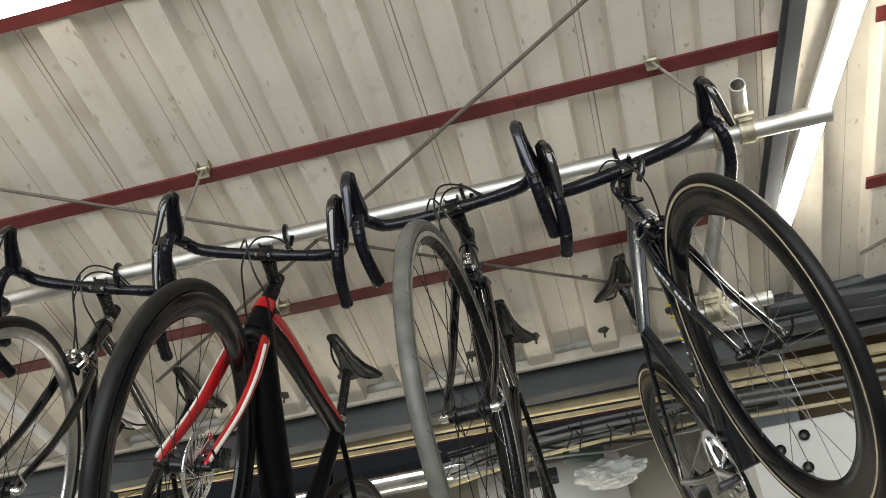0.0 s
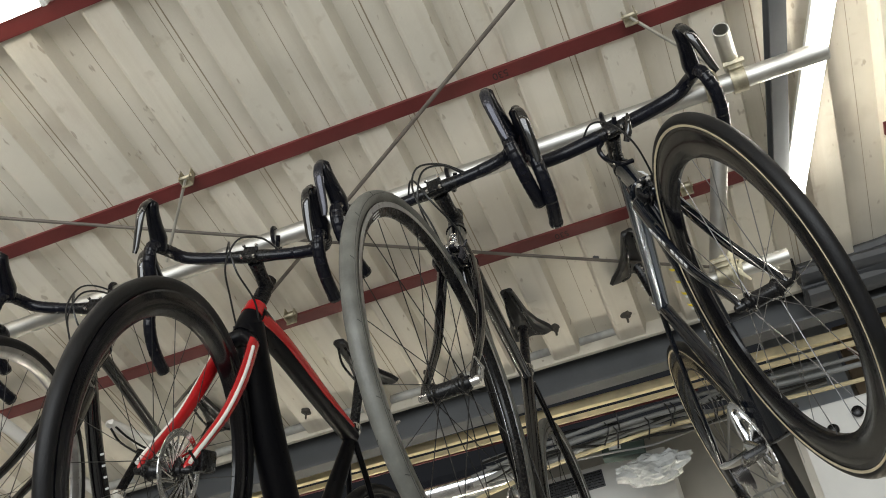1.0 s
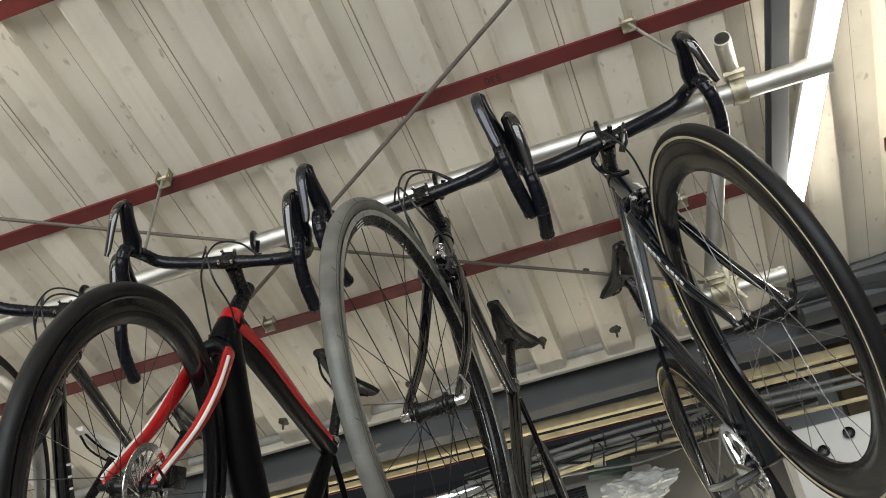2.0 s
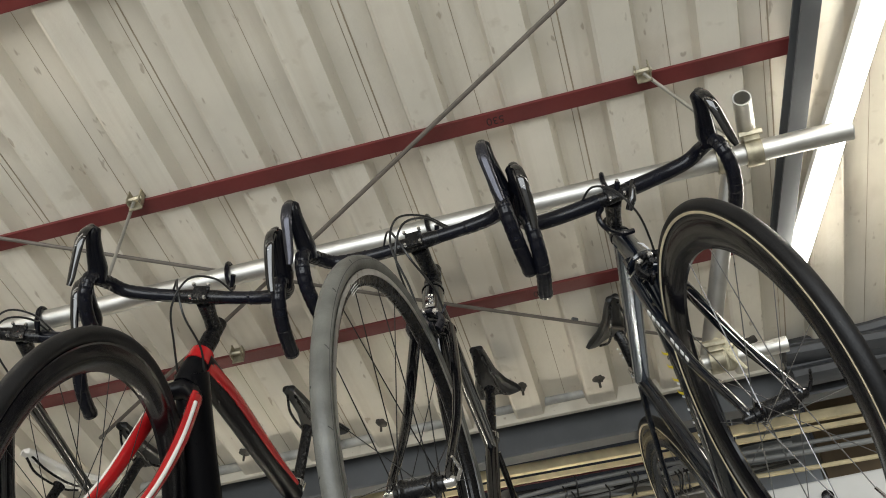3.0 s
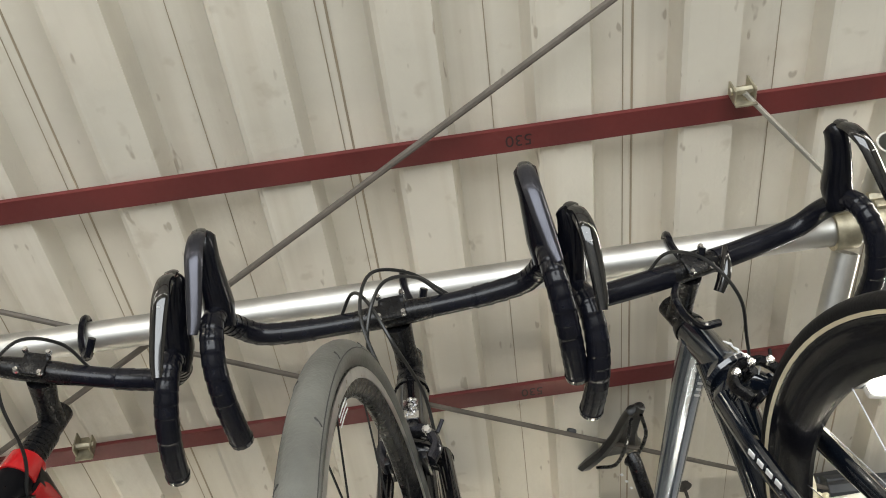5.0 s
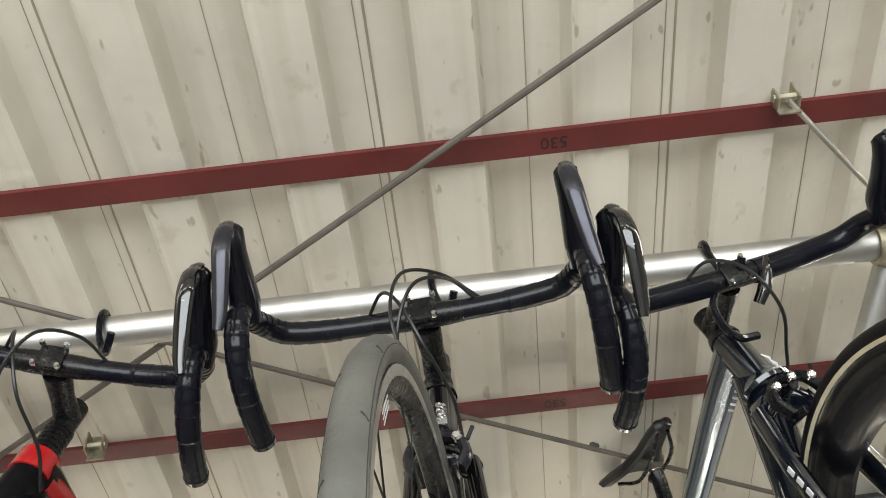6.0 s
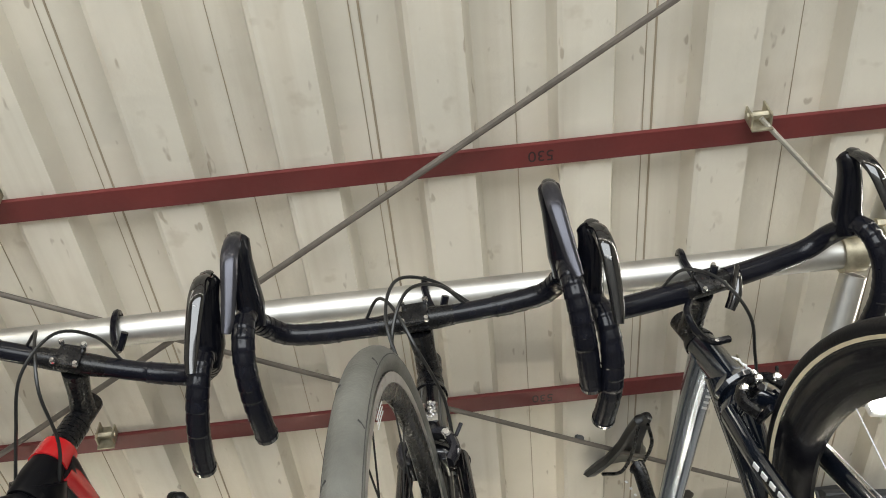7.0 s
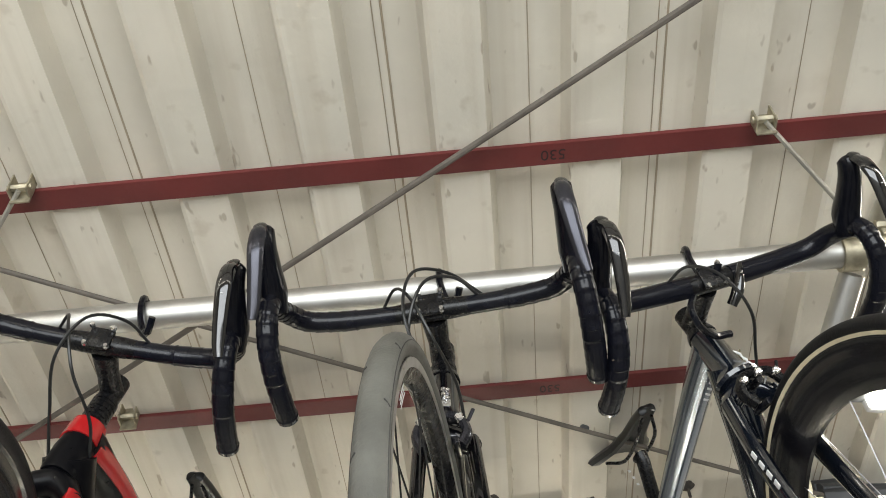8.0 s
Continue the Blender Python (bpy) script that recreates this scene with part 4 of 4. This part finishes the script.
# Dark fascia beam and the pale pipe along the eave.
bm = bmesh.new()
box(bm, (6.4, 0.03, 0.16), at((-0.9, 2.09, 2.125)), 0.003)
box(bm, (6.4, 0.09, 0.010), at((-0.9, 2.05, 2.042)), 0.002)
tagged(part("eave_beam", bm, M_WALL, smooth=False), "dark grey painted steel beam along the eave", "beam", kind="structure")
rail("eave_pipe", "pale galvanised conduit pipe along the eave beam", (-2.9, 2.000, 2.196), (0.46, 2.000, 2.196), 0.016, M_DULL)
bm = bmesh.new()
tube(bm, [(0.46, 2.035, 2.214), (-0.2, 2.035, 2.218), (-0.25, 2.035, 2.216)], [(0.012, 0.024)] * 3, 10, side=(0, 1, 0))
tagged(part("gutter_strip", bm, M_DULL), "dull galvanised folded strip over the eave beam", "strip", kind="structure")


def stud(x, y, z):
    th = thing("roof_bolt", "dark bolt with lumpy round washer through the roof", "bolt", ROOF @ at((x, y, z)), "roof bolts")
    bm = bmesh.new()
    # Flattened dark lump with an uneven outline.
    bmesh.ops.create_icosphere(bm, subdivisions=3, radius=0.016)
    for v in bm.verts:
        v.co = Vector((v.co.x, v.co.y * 1.2, v.co.z * 0.5)) * (1 + 0.45 * noise.noise(v.co * 90 + Vector((x * 7, 0, 0)))) + Vector((0, 0, 0.014))
    part("washer", bm, M_BOLT_DARK, th)
    bm = bmesh.new()
    tube(bm, [(0, 0, 0.004), (0, 0, -0.018)], 0.0035, 6)
    part("shank", bm, M_BOLT_DARK, th)


for i in range(9):
    stud(SEAM0 + PITCH * (i - 5) + 0.110, 1.905 + 0.02 * math.sin(i * 2.3), LOW - 0.012)


def batten(a, b, r, mat, name, label):
    a, b = Vector(a), Vector(b)
    bm = bmesh.new()
    box(bm, ((b - a).length, r, r), Matrix.Translation((a + b) / 2) @ (b - a).to_track_quat("X", "Z").to_matrix().to_4x4(), 0.003)
    return tagged(part(name, bm, mat, smooth=False), label, "batten")


batten((-1.6, 2.20, 2.080), (1.75, 2.24, 2.020), 0.032, M_TIMBER, "wooden_batten", "bare wooden batten below the eave beam")
batten((-1.6, 2.24, 2.055), (1.75, 2.28, 1.990), 0.018, M_TIMBER, "wooden_batten", "bare wooden batten with dark cable clips")
batten((-1.2, 2.29, 2.050), (0.6, 2.30, 2.010), 0.012, M_RED, "red_strip", "thin red primed steel strip")

random.seed(4)
for i in range(8):
    bm = bmesh.new()
    z0, y0 = 1.985 - 0.012 * i, 2.34 + 0.02 * (i % 3)
    pts = [(-0.25 + 0.16 * j, y0 + random.uniform(-0.015, 0.015), z0 + 0.02 * math.sin(j + i) + random.uniform(-0.012, 0.012)) for j in range(9)]
    tube(bm, curve(pts, 4), random.choice((0.004, 0.006, 0.009)), 7)
    tagged(part("loose_cable", bm, M_CORD if i % 3 else M_CABLE), "loose cable strung along the back wall", "cable", "wall cables")

# Bright round duct.
bm = bmesh.new()
prof = []
for k in range(40):
    prof.append((0.055 + (0.002 if k % 4 == 0 else 0), k * 0.03))
lathe(bm, prof, 32, False, at((-1.30, 2.46, 1.955)))
tagged(part("air_duct", bm, M_SILVER), "shiny round spiral air duct along the wall", "duct")

# White air conditioner on the back wall.
ac = thing("air_conditioner", "white wall air conditioner with dark grille", "air conditioner", at((0.10, 2.845, 1.82)) @ pose(0, 0, 0, 0, 0, -2))
bm = bmesh.new()
box(bm, (0.62, 0.20, 0.30), None, 0.02)
part("body", bm, M_WHITE, ac)
bm = bmesh.new()
box(bm, (0.24, 0.006, 0.07), at((-0.08, -0.104, 0.09)), 0.002)
part("grille", bm, M_DARKSTEEL, ac)
for k in range(6):
    bm = bmesh.new()
    box(bm, (0.23, 0.004, 0.003), at((-0.08, -0.108, 0.062 + k * 0.011)))
    part("slat", bm, M_BLACK, ac)

# Crumpled plastic bag.
bm = bmesh.new()
bmesh.ops.create_icosphere(bm, subdivisions=4, radius=1, matrix=Matrix())
for v in bm.verts:
    n1 = noise.noise(v.co * 2.2) * 0.35 + abs(noise.noise(v.co * 5)) * 0.22 + noise.noise(v.co * 15) * 0.05
    v.co = Vector((v.co.x * 0.125, v.co.y * 0.07, (v.co.z + 0.35 * v.co.x * v.co.x) * 0.052)) * (1 + n1)
tagged(part("plastic_bag", bm, M_BAG, m=at((0.36, 2.42, 1.80)), smooth=False), "crumpled clear plastic bag stuffed under the cables", "bag")
# White cabinet with round knobs, brown board and grey post.
cab = thing("white_cabinet", "white cupboard with round dark knobs", "cabinet", at((1.20, 2.62, 0.97)))
bm = bmesh.new()
box(bm, (0.62, 0.36, 1.8), None, 0.006)
part("body", bm, M_WHITE, cab, smooth=False)
for x, z in ((-0.20, 0.80), (-0.10, 0.84), (-0.12, 0.72), (0.14, 0.79)):
    bm = bmesh.new()
    lathe(bm, [(0.012, 0), (0.019, 0.004), (0.021, 0.016), (0.012, 0.020)], 16, False, at((x, -0.18, z)) @ pose(0, 0, 0, 0, 0, -90))
    part("knob", bm, M_BLACK, cab, "round dark knob")
structure("wall_panel", "pale grey wall panel", (0.26, 0.03, 0.55), at((1.02, 2.70, 2.02)), material("pale_grey_panel", (0.36, 0.38, 0.40), 0.5), "panel", 0.002)
structure("board", "brown cardboard leaning on the wall", (0.5, 0.03, 0.5), at((1.42, 2.72, 1.98)), M_BROWN, "board", 0.002)

# A white bike hangs further back.
white = dict(BASE, saddle=P_WHITE, main=P_WHITE, fork=P_WHITE, tyre_w=0.026, depth=0.03, caliper=M_BLACK, cables=2, spokes=20, fat=0.95)
road_bike("white road bike hung by its handlebar on the rail", (-1.40, 1.08, 2.28), (-12, -2, 4), 6, white)

# Dark bundle of sheeting on the eave beam, pale conduits, and a dull green box among the cables.
bm = bmesh.new()
for k in range(5):
    tube(bm, [(1.02 + 0.27 * j, 1.93 + 0.03 * math.sin(k * 2 + j), 2.075 + 0.028 * k + 0.012 * math.sin(j * 1.3 + k)) for j in range(6)], [(0.03, 0.05)] * 6, 10)
tagged(part("rolled_sheeting", bm, M_DARKSTEEL), "dark rolled sheeting stacked on the eave beam", "sheeting")
for k, (z, r, mat) in enumerate(((1.985, 0.008, M_CORD), (1.955, 0.010, M_CORD), (1.90, 0.008, M_TIMBER))):
    bm = bmesh.new()
    tube(bm, curve([(-0.30, 2.33, z - 0.05), (0.05, 2.34, z), (0.5, 2.33, z + 0.015), (1.0, 2.36, z), (1.5, 2.36, z - 0.01)], 6), r, 10)
    tagged(part("conduit", bm, mat), "pale conduit along the back wall", "conduit", "wall conduits")
jb = thing("junction_box", "dull green metal box among wall cables", "box", at((0.27, 2.44, 1.915)) @ pose(0, 0, 0, 0, 6, 4))
bm = bmesh.new()
box(bm, (0.16, 0.07, 0.075), None, 0.004)
part("body", bm, M_GREEN, jb, smooth=False)
bm = bmesh.new()
box(bm, (0.045, 0.004, 0.03), at((-0.03, -0.037, 0.005)), 0.001)
part("sticker", bm, M_WHITE, jb, "white sticker")
random.seed(9)
for i in range(14):
    x = random.uniform(-0.2, 0.75)
    bm = bmesh.new()
    z = random.uniform(1.93, 2.0)
    tube(bm, curve([(x, 2.30, z + 0.03), (x + 0.01, 2.29, z), (x + random.uniform(-0.03, 0.03), 2.31, z - 0.05)], 4), 0.003, 6)
    tagged(part("cable_tie", bm, M_CABLE), "black cable tie round the conduits", "cable tie", "cable ties")

for ob in scene.objects:
    if ob not in before and ob.parent is None and not ob.name.startswith(("road_bike", "roof_bolt")):
        ob.matrix_basis = BACK @ ob.matrix_basis
